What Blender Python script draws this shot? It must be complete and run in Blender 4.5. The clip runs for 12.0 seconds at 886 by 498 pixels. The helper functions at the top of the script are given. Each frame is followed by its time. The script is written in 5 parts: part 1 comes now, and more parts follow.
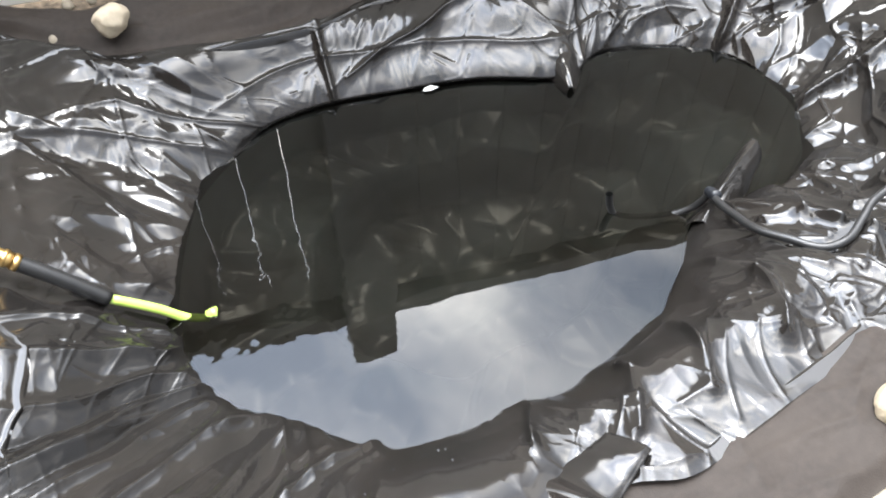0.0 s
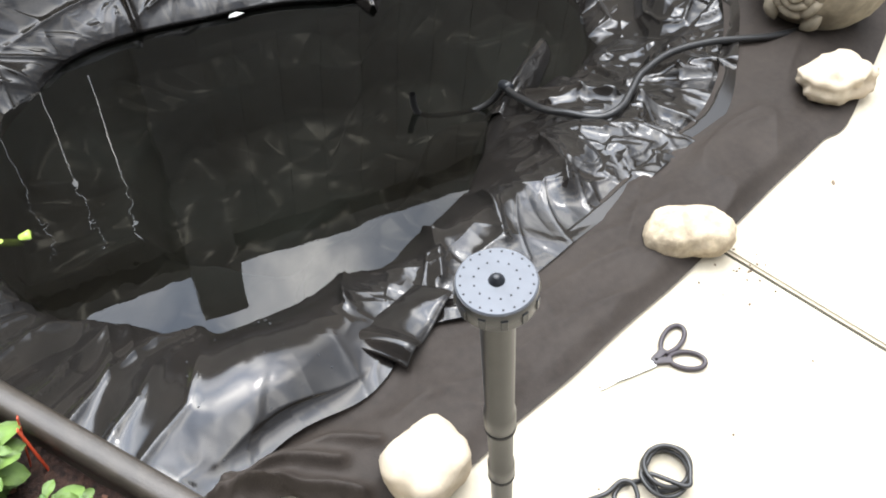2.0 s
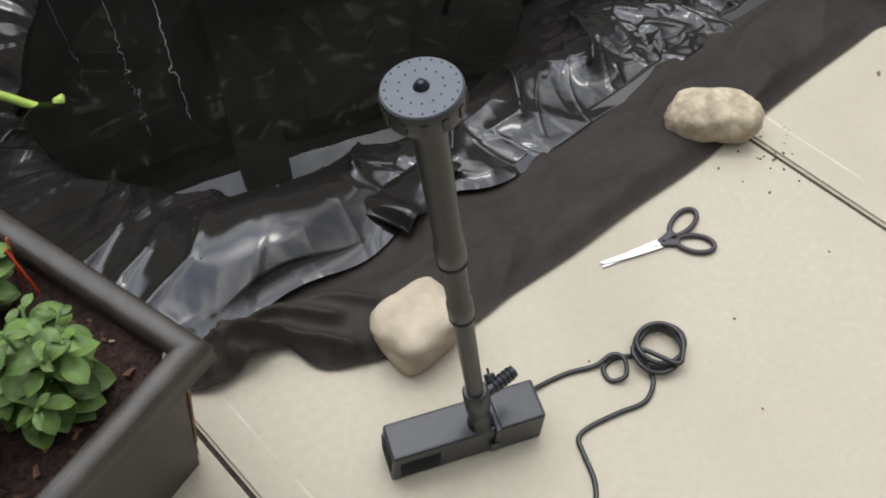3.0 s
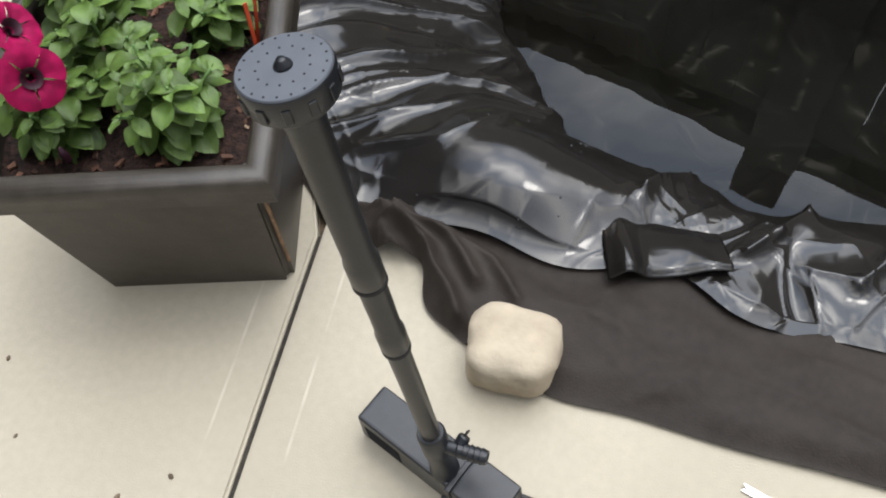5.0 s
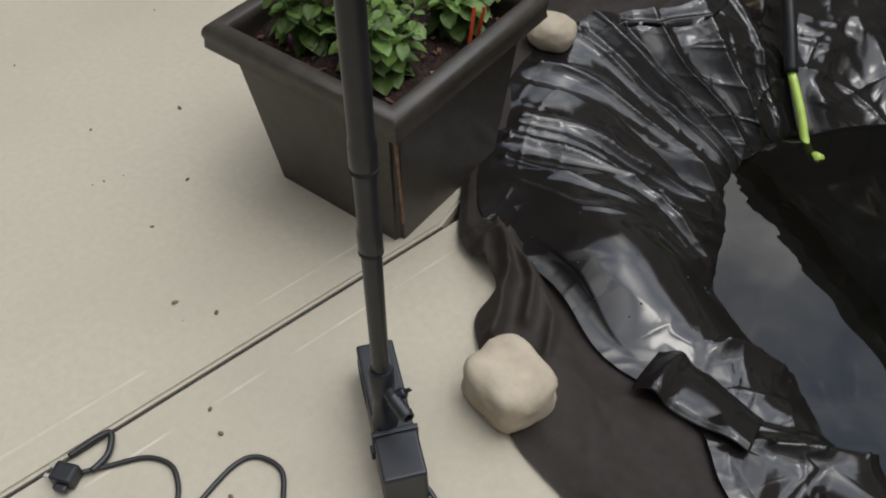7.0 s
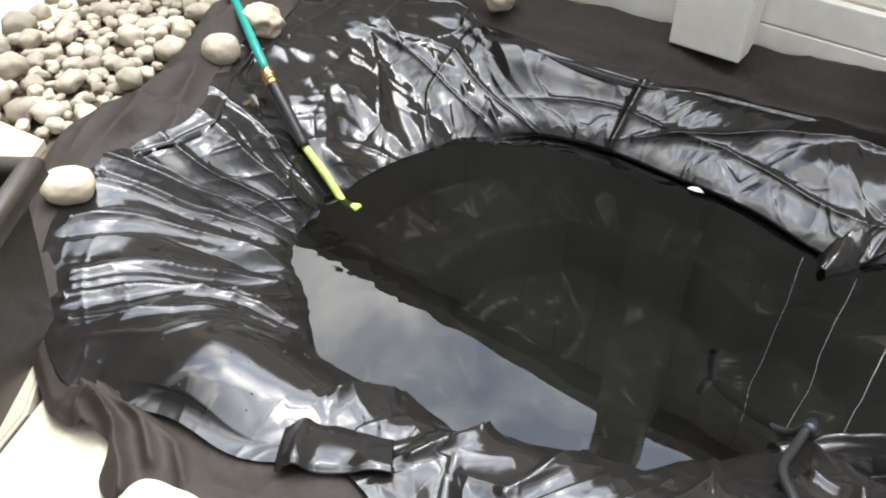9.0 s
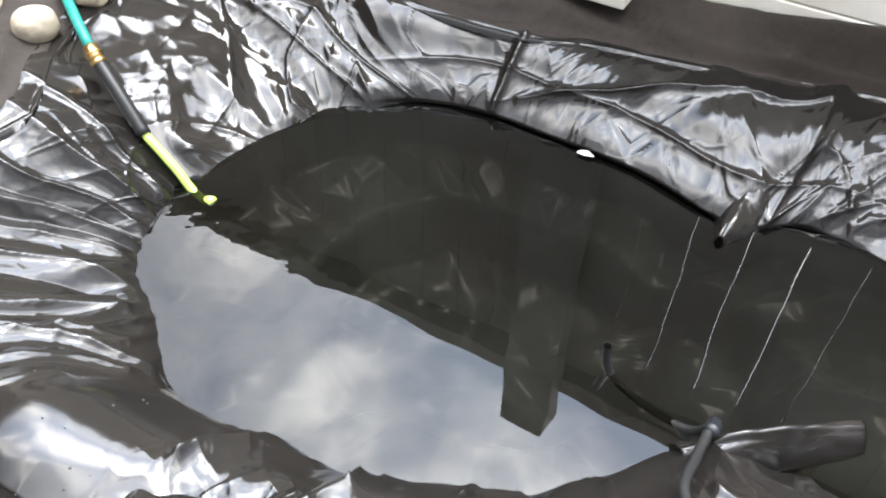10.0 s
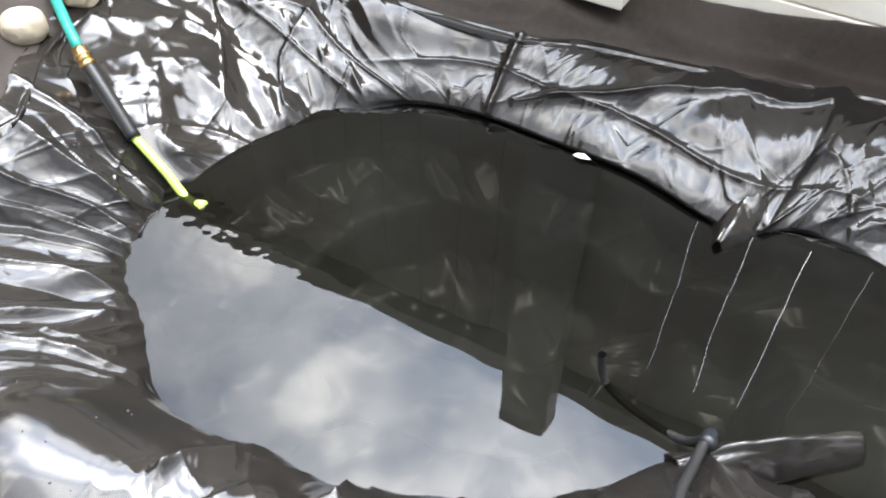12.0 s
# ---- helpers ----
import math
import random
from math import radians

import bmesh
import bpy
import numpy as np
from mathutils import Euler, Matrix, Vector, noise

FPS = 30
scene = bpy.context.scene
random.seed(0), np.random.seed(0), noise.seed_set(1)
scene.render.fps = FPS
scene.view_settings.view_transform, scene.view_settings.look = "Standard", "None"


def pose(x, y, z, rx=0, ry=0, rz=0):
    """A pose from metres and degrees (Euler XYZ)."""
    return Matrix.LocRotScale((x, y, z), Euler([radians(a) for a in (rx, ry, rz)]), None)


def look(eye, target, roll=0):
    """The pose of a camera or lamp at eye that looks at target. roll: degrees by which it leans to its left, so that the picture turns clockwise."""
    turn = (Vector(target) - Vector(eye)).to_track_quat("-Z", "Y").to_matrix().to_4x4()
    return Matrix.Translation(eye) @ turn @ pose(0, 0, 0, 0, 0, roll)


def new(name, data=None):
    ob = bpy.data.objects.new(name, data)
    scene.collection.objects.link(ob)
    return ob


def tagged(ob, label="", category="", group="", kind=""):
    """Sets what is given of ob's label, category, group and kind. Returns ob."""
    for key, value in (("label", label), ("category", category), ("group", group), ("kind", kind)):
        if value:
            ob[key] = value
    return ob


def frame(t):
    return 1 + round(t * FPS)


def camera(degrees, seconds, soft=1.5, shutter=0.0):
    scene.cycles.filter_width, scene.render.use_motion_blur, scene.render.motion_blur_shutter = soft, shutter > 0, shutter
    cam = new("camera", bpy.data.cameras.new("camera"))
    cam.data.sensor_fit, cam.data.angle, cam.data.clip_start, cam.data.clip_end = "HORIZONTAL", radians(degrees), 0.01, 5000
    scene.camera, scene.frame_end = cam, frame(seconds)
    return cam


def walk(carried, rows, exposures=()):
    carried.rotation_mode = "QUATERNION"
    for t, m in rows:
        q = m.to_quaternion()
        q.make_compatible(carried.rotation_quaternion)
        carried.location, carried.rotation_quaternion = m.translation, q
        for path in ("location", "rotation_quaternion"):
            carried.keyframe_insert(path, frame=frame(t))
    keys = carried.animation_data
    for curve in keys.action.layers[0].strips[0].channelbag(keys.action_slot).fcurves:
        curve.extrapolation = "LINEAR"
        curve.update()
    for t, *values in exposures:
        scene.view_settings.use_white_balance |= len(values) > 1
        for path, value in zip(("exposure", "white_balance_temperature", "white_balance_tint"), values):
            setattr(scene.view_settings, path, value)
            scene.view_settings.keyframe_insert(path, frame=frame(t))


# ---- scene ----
cam = camera(55.8, 12.0, soft=1.9)
PATH = [
    (0, (-0.038, -0.047, 1.307), (0.774, 0.952, -0.223), 0.3),
    (0.5, (-0.018, -0.056, 1.309), (0.876, 0.932, -0.182), 2.3),
    (1, (-0.011, -0.085, 1.308), (0.922, 0.902, -0.16), 3.1),
    (1.5, (-0.026, -0.16, 1.301), (0.949, 0.767, -0.179), 2.5),
    (2, (-0.116, -0.29, 1.257), (0.912, 0.464, -0.284), 5.7),
    (2.5, (-0.146, -0.394, 1.236), (0.774, 0.318, -0.391), 4.7),
    (2.7, (-0.124, -0.423, 1.226), (0.75, 0.307, -0.418), 4.1),
    (4.3, (0.202, -0.38, 1.147), (0.433, 0.591, -0.586), -7.5),
    (4.5, (0.299, -0.423, 1.164), (0.349, 0.559, -0.578), -7.4),
    (5, (0.435, -0.416, 1.137), (0.083, 0.53, -0.589), -8.9),
    (5.5, (0.534, -0.378, 1.127), (-0.129, 0.432, -0.577), -5.3),
    (6, (0.689, -0.409, 1.126), (-0.323, 0.205, -0.486), -5.9),
    (6.5, (0.804, -0.399, 1.11), (-0.267, 0.267, -0.442), -1.8),
    (6.7, (0.807, -0.418, 1.105), (-0.25, 0.31, -0.428), -1.4),
    (8.3, (0.87, -0.568, 1.197), (0.064, 0.737, -0.086), 1.1),
    (8.5, (0.893, -0.545, 1.19), (0.193, 0.828, -0.078), 0.8),
    (9, (0.91, -0.474, 1.149), (0.52, 0.979, -0.17), 0.2),
    (9.5, (0.937, -0.32, 1.132), (0.692, 1.119, -0.234), 0.4),
    (10, (0.955, -0.211, 1.111), (0.783, 1.166, -0.329), 1.4),
    (10.5, (0.976, -0.145, 1.092), (0.772, 1.149, -0.42), -1.4),
    (11, (0.961, -0.125, 1.084), (0.784, 1.173, -0.426), 1.1),
    (11.5, (0.97, -0.148, 1.102), (0.765, 1.191, -0.37), 0.4),
    (12, (0.971, -0.176, 1.105), (0.793, 1.194, -0.341), 1.2),
]
walk(cam, [(t, look(eye, target, roll)) for t, eye, target, roll in PATH],
     exposures=[(0, 1.48), (1.6, 1.45), (2.0, 0.60), (2.4, -0.84), (4.5, -0.36), (5.5, -0.74), (6.0, -1.14), (6.7, -1.18), (8.4, -0.05), (9.0, 0.72), (9.6, 1.32), (12, 1.45)])

# ---------------------------------------------------------------- world and light
SUN_ELEVATION, SUN_BEARING = radians(72), radians(55)
SUN_DIR = (math.cos(SUN_ELEVATION) * math.sin(SUN_BEARING), math.cos(SUN_ELEVATION) * math.cos(SUN_BEARING), math.sin(SUN_ELEVATION))
world = bpy.data.worlds.new("overcast_sky")
scene.world = world
world.use_nodes = True
wn, wl = world.node_tree.nodes, world.node_tree.links
wn.clear()
w_out = wn.new("ShaderNodeOutputWorld")
w_bg = wn.new("ShaderNodeBackground")
w_sky = wn.new("ShaderNodeTexSky")
w_sky.sky_type, w_sky.sun_disc = "NISHITA", False
w_sky.sun_elevation, w_sky.sun_rotation = SUN_ELEVATION, SUN_BEARING
w_tc = wn.new("ShaderNodeTexCoord")
w_map = wn.new("ShaderNodeMapping")
w_map.inputs["Scale"].default_value = (1.0, 1.0, 1.7)
w_map.inputs["Location"].default_value = (3.1, 0.4, 0.0)
w_noise = wn.new("ShaderNodeTexNoise")
w_noise.inputs["Scale"].default_value = 3.5
w_noise.inputs["Detail"].default_value = 6.0
w_noise.inputs["Roughness"].default_value = 0.55
w_noise.inputs["Distortion"].default_value = 0.25
w_ramp = wn.new("ShaderNodeValToRGB")
w_ramp.color_ramp.elements[0].position, w_ramp.color_ramp.elements[0].color = 0.37, (0.50, 0.58, 0.72, 1)
w_ramp.color_ramp.elements[1].position, w_ramp.color_ramp.elements[1].color = 0.67, (2.2, 2.16, 2.08, 1)
w_mid = w_ramp.color_ramp.elements.new(0.52)
w_mid.color = (1.02, 1.06, 1.13, 1)
w_mix = wn.new("ShaderNodeMix")
w_mix.data_type = "RGBA"
w_scale = wn.new("ShaderNodeMix")
w_scale.data_type, w_scale.blend_type = "RGBA", "MULTIPLY"
w_scale.inputs[0].default_value = 1.0
w_scale.inputs[7].default_value = (0.1, 0.1, 0.1, 1)
w_mix.inputs[0].default_value = 0.9
wl.new(w_tc.outputs["Generated"], w_map.inputs["Vector"])
wl.new(w_map.outputs["Vector"], w_noise.inputs["Vector"])
wl.new(w_noise.outputs["Fac"], w_ramp.inputs["Fac"])
wl.new(w_sky.outputs["Color"], w_scale.inputs[6])
wl.new(w_scale.outputs[2], w_mix.inputs[6])
wl.new(w_ramp.outputs["Color"], w_mix.inputs[7])
w_sep = wn.new("ShaderNodeSeparateXYZ")
w_pow = wn.new("ShaderNodeMath")
w_pow.operation, w_pow.inputs[1].default_value = "POWER", 1.5
w_max = wn.new("ShaderNodeMath")
w_max.operation, w_max.inputs[1].default_value = "MAXIMUM", 0.0
w_add = wn.new("ShaderNodeMath")
w_add.operation = "MULTIPLY_ADD"
w_add.inputs[1].default_value, w_add.inputs[2].default_value = 1.25, 0.75
wl.new(w_tc.outputs["Generated"], w_sep.inputs[0])
wl.new(w_sep.outputs["Z"], w_max.inputs[0])
wl.new(w_max.outputs[0], w_pow.inputs[0])
wl.new(w_pow.outputs[0], w_add.inputs[0])
# the thinnest, brightest cloud stands to the north
w_dot = wn.new("ShaderNodeVectorMath")
w_dot.operation = "DOT_PRODUCT"
w_dot.inputs[1].default_value = (0.08, 0.48, 0.873)
w_dmax = wn.new("ShaderNodeMath")
w_dmax.operation, w_dmax.inputs[1].default_value = "MAXIMUM", 0.0
w_dpow = wn.new("ShaderNodeMath")
w_dpow.operation, w_dpow.inputs[1].default_value = "POWER", 4.0
w_glow = wn.new("ShaderNodeMath")
w_glow.operation = "MULTIPLY_ADD"
w_glow.inputs[1].default_value, w_glow.inputs[2].default_value = 4.3, 0.44
w_all = wn.new("ShaderNodeMath")
w_all.operation = "MULTIPLY"
wl.new(w_tc.outputs["Generated"], w_dot.inputs[0])
wl.new(w_dot.outputs["Value"], w_dmax.inputs[0])
wl.new(w_dmax.outputs[0], w_dpow.inputs[0])
wl.new(w_dpow.outputs[0], w_glow.inputs[0])
wl.new(w_glow.outputs[0], w_all.inputs[0])
wl.new(w_add.outputs[0], w_all.inputs[1])
wl.new(w_all.outputs[0], w_bg.inputs["Strength"])
wl.new(w_mix.outputs[2], w_bg.inputs["Color"])
wl.new(w_bg.outputs["Background"], w_out.inputs["Surface"])

sun_data = bpy.data.lights.new("sun", "SUN")
sun_data.energy, sun_data.angle, sun_data.color = 0.75, radians(10), (1.0, 0.95, 0.88)
sun = new("sun", sun_data)
sun.matrix_world = look([8 * c for c in SUN_DIR], (0, 0, 0))


# ---------------------------------------------------------------- materials
def material(name, colour, rough=0.6, metal=0.0, spec=0.5, var=0.25, scale=30.0, bump=0.0, bump_scale=120.0,
             second=None, second_scale=6.0, second_amount=0.5, per_object=0.0, coat=0.0, rough_var=0.0):
    """Principled surface with grain at one scale, blotches at another, and fine relief."""
    m = bpy.data.materials.new(name)
    m.use_nodes = True
    nt = m.node_tree
    n, l = nt.nodes, nt.links
    p = n["Principled BSDF"]
    tc = n.new("ShaderNodeTexCoord")
    fine = n.new("ShaderNodeTexNoise")
    fine.inputs["Scale"].default_value, fine.inputs["Detail"].default_value = scale, 6.0
    l.new(tc.outputs["Object"], fine.inputs["Vector"])
    ramp = n.new("ShaderNodeValToRGB")
    lo, hi = [c * (1 - var) for c in colour], [min(1.0, c * (1 + var)) for c in colour]
    ramp.color_ramp.elements[0].position, ramp.color_ramp.elements[0].color = 0.3, (*lo, 1)
    ramp.color_ramp.elements[1].position, ramp.color_ramp.elements[1].color = 0.7, (*hi, 1)
    l.new(fine.outputs["Fac"], ramp.inputs["Fac"])
    colour_out = ramp.outputs["Color"]
    if second:
        blot = n.new("ShaderNodeTexNoise")
        blot.inputs["Scale"].default_value, blot.inputs["Detail"].default_value = second_scale, 4.0
        l.new(tc.outputs["Object"], blot.inputs["Vector"])
        br = n.new("ShaderNodeMapRange")
        br.inputs["From Min"].default_value, br.inputs["From Max"].default_value = 0.45, 0.7
        br.inputs["To Max"].default_value = second_amount
        l.new(blot.outputs["Fac"], br.inputs["Value"])
        mx = n.new("ShaderNodeMix")
        mx.data_type = "RGBA"
        mx.inputs[7].default_value = (*second, 1)
        l.new(br.outputs["Result"], mx.inputs[0])
        l.new(colour_out, mx.inputs[6])
        colour_out = mx.outputs[2]
    if per_object:
        oi = n.new("ShaderNodeObjectInfo")
        hs = n.new("ShaderNodeHueSaturation")
        mr = n.new("ShaderNodeMapRange")
        mr.inputs["To Min"].default_value, mr.inputs["To Max"].default_value = 1 - per_object, 1 + per_object
        l.new(oi.outputs["Random"], mr.inputs["Value"])
        l.new(mr.outputs["Result"], hs.inputs["Value"])
        l.new(colour_out, hs.inputs["Color"])
        colour_out = hs.outputs["Color"]
    l.new(colour_out, p.inputs["Base Color"])
    p.inputs["Roughness"].default_value = rough
    p.inputs["Metallic"].default_value = metal
    p.inputs["Specular IOR Level"].default_value = spec
    p.inputs["Coat Weight"].default_value = coat
    if rough_var:
        rr = n.new("ShaderNodeMapRange")
        rr.inputs["To Min"].default_value, rr.inputs["To Max"].default_value = rough - rough_var, rough + rough_var
        rn = n.new("ShaderNodeTexNoise")
        rn.inputs["Scale"].default_value, rn.inputs["Detail"].default_value = 9.0, 5.0
        l.new(tc.outputs["Object"], rn.inputs["Vector"])
        l.new(rn.outputs["Fac"], rr.inputs["Value"])
        l.new(rr.outputs["Result"], p.inputs["Roughness"])
    if bump:
        bt = n.new("ShaderNodeTexNoise")
        bt.inputs["Scale"].default_value, bt.inputs["Detail"].default_value = bump_scale, 5.0
        l.new(tc.outputs["Object"], bt.inputs["Vector"])
        bp = n.new("ShaderNodeBump")
        bp.inputs["Strength"].default_value, bp.inputs["Distance"].default_value = 1.0, bump
        l.new(bt.outputs["Fac"], bp.inputs["Height"])
        l.new(bp.outputs["Normal"], p.inputs["Normal"])
    return m


M_LINER = material("black_liner_plastic", (0.0105, 0.0095, 0.0087), rough=0.15, spec=0.52, var=0.2, scale=8,
                   second=(0.020, 0.0165, 0.0138), second_scale=5, second_amount=0.5, rough_var=0.03)
M_FABRIC = material("brown_black_underlay", (0.026, 0.0205, 0.0168), rough=0.68, spec=0.22, var=0.18, scale=60, bump=0.0008, bump_scale=300,
                    second=(0.046, 0.037, 0.030), second_scale=4, second_amount=0.5)
M_CONCRETE = material("broom_finished_concrete", (0.46, 0.412, 0.322), rough=0.85, spec=0.25, var=0.045, scale=70, bump=0.0006, bump_scale=420,
                      second=(0.395, 0.352, 0.272), second_scale=2.3, second_amount=0.55)


def tooled_lines(m, centres):
    """Thin paler trowel lines that run beside the joints, broken by wear."""
    n, l = m.node_tree.nodes, m.node_tree.links
    p = n["Principled BSDF"]
    old = p.inputs["Base Color"].links[0].from_socket
    tc = n.new("ShaderNodeTexCoord")
    sep = n.new("ShaderNodeSeparateXYZ")
    l.new(tc.outputs["Object"], sep.inputs[0])
    worn = n.new("ShaderNodeTexNoise")
    worn.inputs["Scale"].default_value = 9.0
    l.new(tc.outputs["Object"], worn.inputs["Vector"])
    total = None
    for c in centres:
        off = n.new("ShaderNodeMath")
        off.operation, off.inputs[1].default_value = "SUBTRACT", c
        l.new(sep.outputs["X"], off.inputs[0])
        ab = n.new("ShaderNodeMath")
        ab.operation = "ABSOLUTE"
        l.new(off.outputs[0], ab.inputs[0])
        mr = n.new("ShaderNodeMapRange")
        mr.inputs["From Min"].default_value, mr.inputs["From Max"].default_value = 0.0032, 0.0010
        l.new(ab.outputs[0], mr.inputs["Value"])
        if total is None:
            total = mr.outputs["Result"]
        else:
            mx = n.new("ShaderNodeMath")
            mx.operation = "MAXIMUM"
            l.new(total, mx.inputs[0])
            l.new(mr.outputs["Result"], mx.inputs[1])
            total = mx.outputs[0]
    wr = n.new("ShaderNodeMapRange")
    wr.inputs["From Min"].default_value, wr.inputs["From Max"].default_value, wr.inputs["To Max"].default_value = 0.42, 0.62, 0.75
    l.new(worn.outputs["Fac"], wr.inputs["Value"])
    mul = n.new("ShaderNodeMath")
    mul.operation = "MULTIPLY"
    l.new(total, mul.inputs[0])
    l.new(wr.outputs["Result"], mul.inputs[1])
    mix = n.new("ShaderNodeMix")
    mix.data_type = "RGBA"
    mix.inputs[7].default_value = (0.62, 0.57, 0.47, 1)
    l.new(mul.outputs[0], mix.inputs[0])
    l.new(old, mix.inputs[6])
    l.new(mix.outputs[2], p.inputs["Base Color"])


tooled_lines(M_CONCRETE, (-0.062, 0.060, 1.178))
# black sheet coloured lighter, pale blotches too: brightness the dark water tint takes away
M_BASIN = material("submerged_liner", (0.062, 0.060, 0.053), rough=0.30, spec=0.85, var=0.4, scale=5, second=(0.24, 0.28, 0.27), second_scale=2.2, second_amount=0.6)
M_SOIL = material("garden_soil", (0.10, 0.075, 0.05), rough=0.95, spec=0.2, var=0.5, scale=60, bump=0.006, bump_scale=60)
M_MULCH = material("dark_potting_mulch", (0.022, 0.012, 0.009), rough=0.85, spec=0.3, var=0.7, scale=160, bump=0.006, bump_scale=180,
                   second=(0.06, 0.03, 0.02), second_scale=90, second_amount=0.8)
M_CHIP = material("bark_chip", (0.13, 0.06, 0.035), rough=0.85, var=0.5, scale=90, per_object=0.6)
M_CHIP_PALE = material("pale_bark_chip", (0.42, 0.30, 0.19), rough=0.85, var=0.4, scale=90, per_object=0.4)
M_PLANTER = material("dark_bronze_plastic", (0.041, 0.034, 0.0265), rough=0.42, spec=0.45, var=0.25, scale=40, bump=0.0004, bump_scale=350,
                     second=(0.065, 0.056, 0.047), second_scale=9, second_amount=0.6)
M_SCUFF = material("scuffed_brown_edge", (0.20, 0.11, 0.055), rough=0.6, var=0.4, scale=60)
M_PUMP = material("black_pump_plastic", (0.011, 0.0125, 0.0155), rough=0.38, spec=0.5, var=0.2, scale=60, bump=0.0002, bump_scale=500)
M_RISER = material("dark_grey_pipe_plastic", (0.019, 0.0185, 0.018), rough=0.36, spec=0.5, var=0.15, scale=40, bump=0.0001, bump_scale=400)
M_HEAD = material("slate_grey_plastic", (0.085, 0.094, 0.11), rough=0.45, var=0.1, scale=50)
M_HOLE = material("dark_hole", (0.008, 0.008, 0.009), rough=0.8)
M_CABLE = material("black_rubber_cable", (0.016, 0.016, 0.016), rough=0.35, spec=0.5, var=0.15, scale=50)
M_STEEL = material("brushed_steel", (0.62, 0.62, 0.60), rough=0.3, metal=0.9, var=0.1, scale=200)
M_HANDLE = material("dark_purple_grey_plastic", (0.035, 0.028, 0.032), rough=0.4, var=0.15, scale=40)
M_ROCK = material("cream_stone", (0.47, 0.40, 0.30), rough=0.85, spec=0.25, var=0.16, scale=24, bump=0.003, bump_scale=40,
                  second=(0.27, 0.21, 0.145), second_scale=9, second_amount=0.6)
M_ROCK_SPECK = material("lichen_speckled_stone", (0.46, 0.385, 0.275), rough=0.88, spec=0.2, var=0.3, scale=45, bump=0.004, bump_scale=55,
                        second=(0.17, 0.13, 0.09), second_scale=26, second_amount=0.6)
M_PEBBLE = material("grey_river_stone", (0.34, 0.295, 0.225), rough=0.8, spec=0.3, var=0.2, scale=30, bump=0.002, bump_scale=60,
                    second=(0.34, 0.29, 0.22), second_scale=12, second_amount=0.6, per_object=0.3)
M_FENCE = material("white_painted_board", (0.80, 0.77, 0.70), rough=0.6, var=0.06, scale=18, bump=0.0008, bump_scale=70,
                   second=(0.66, 0.61, 0.52), second_scale=5, second_amount=0.5, per_object=0.05)
M_TEAL = material("teal_rubber_hose", (0.012, 0.22, 0.18), rough=0.4, var=0.15, scale=60)
M_BRASS = material("brass", (0.75, 0.50, 0.20), rough=0.28, metal=1.0, var=0.2, scale=60)
M_GREEN = material("lime_green_tube", (0.50, 0.68, 0.13), rough=0.25, var=0.1, scale=40, coat=0.4)
M_LEAF = material("petunia_leaf", (0.082, 0.142, 0.026), rough=0.5, spec=0.4, var=0.3, scale=55, bump=0.001, bump_scale=120,
                  second=(0.155, 0.23, 0.06), second_scale=25, second_amount=0.6, per_object=0.28)
M_STEM = material("green_stem", (0.10, 0.19, 0.05), rough=0.6, var=0.2, scale=60)
M_PETAL = material("crimson_petal", (0.25, 0.003, 0.050), rough=0.7, spec=0.15, var=0.35, scale=50, per_object=0.2)
M_THROAT = material("dark_purple_throat", (0.03, 0.004, 0.012), rough=0.6, var=0.3, scale=60)
M_RED = material("orange_red_plastic", (0.62, 0.08, 0.03), rough=0.4, var=0.1, scale=40)
M_URN = material("weathered_cast_stone", (0.27, 0.235, 0.175), rough=0.9, spec=0.2, var=0.25, scale=30, bump=0.002, bump_scale=90,
                 second=(0.13, 0.11, 0.08), second_scale=14, second_amount=0.7)
M_TWIG = material("dry_debris", (0.15, 0.11, 0.075), rough=0.9, var=0.4, scale=60)
M_WHITE = material("white_leaf_scrap", (0.75, 0.74, 0.70), rough=0.6, var=0.08, scale=40)


def water_material():
    """Clear dark water: mirror gloss by Fresnel over a dim refracted view of the basin."""
    m = bpy.data.materials.new("pond_water")
    m.use_nodes = True
    n, l = m.node_tree.nodes, m.node_tree.links
    n.remove(n["Principled BSDF"])
    gloss, clear = n.new("ShaderNodeBsdfGlossy"), n.new("ShaderNodeBsdfRefraction")
    gloss.inputs["Roughness"].default_value = 0.0
    clear.inputs["Roughness"].default_value = 0.0
    clear.inputs["IOR"].default_value = 1.33
    clear.inputs["Color"].default_value = (0.080, 0.080, 0.072, 1)
    fresnel, mix = n.new("ShaderNodeFresnel"), n.new("ShaderNodeMixShader")
    fresnel.inputs["IOR"].default_value = 1.39
    l.new(fresnel.outputs[0], mix.inputs[0])
    l.new(clear.outputs[0], mix.inputs[1])
    l.new(gloss.outputs[0], mix.inputs[2])
    l.new(mix.outputs[0], n["Material Output"].inputs["Surface"])
    return m


M_WATER = water_material()


from mathutils import geometry


# ---------------------------------------------------------------- mesh helpers
def mesh_ob(name, verts, faces, mat, parent=None, label="", smooth=True):
    me = bpy.data.meshes.new(name)
    me.from_pydata([tuple(v) for v in verts], [], faces)
    me.materials.append(mat)
    if smooth:
        me.polygons.foreach_set("use_smooth", [True] * len(me.polygons))
    me.update()
    ob = new(name, me)
    if parent:
        ob.parent = parent
    if label:
        tagged(ob, label)
    return ob


def part(name, bm, mat, parent=None, label="", smooth=False):
    me = bpy.data.meshes.new(name)
    bm.normal_update()
    bm.to_mesh(me)
    bm.free()
    me.materials.append(mat)
    if smooth:
        me.polygons.foreach_set("use_smooth", [True] * len(me.polygons))
    ob = new(name, me)
    if parent:
        ob.parent = parent
    if label:
        tagged(ob, label)
    return ob


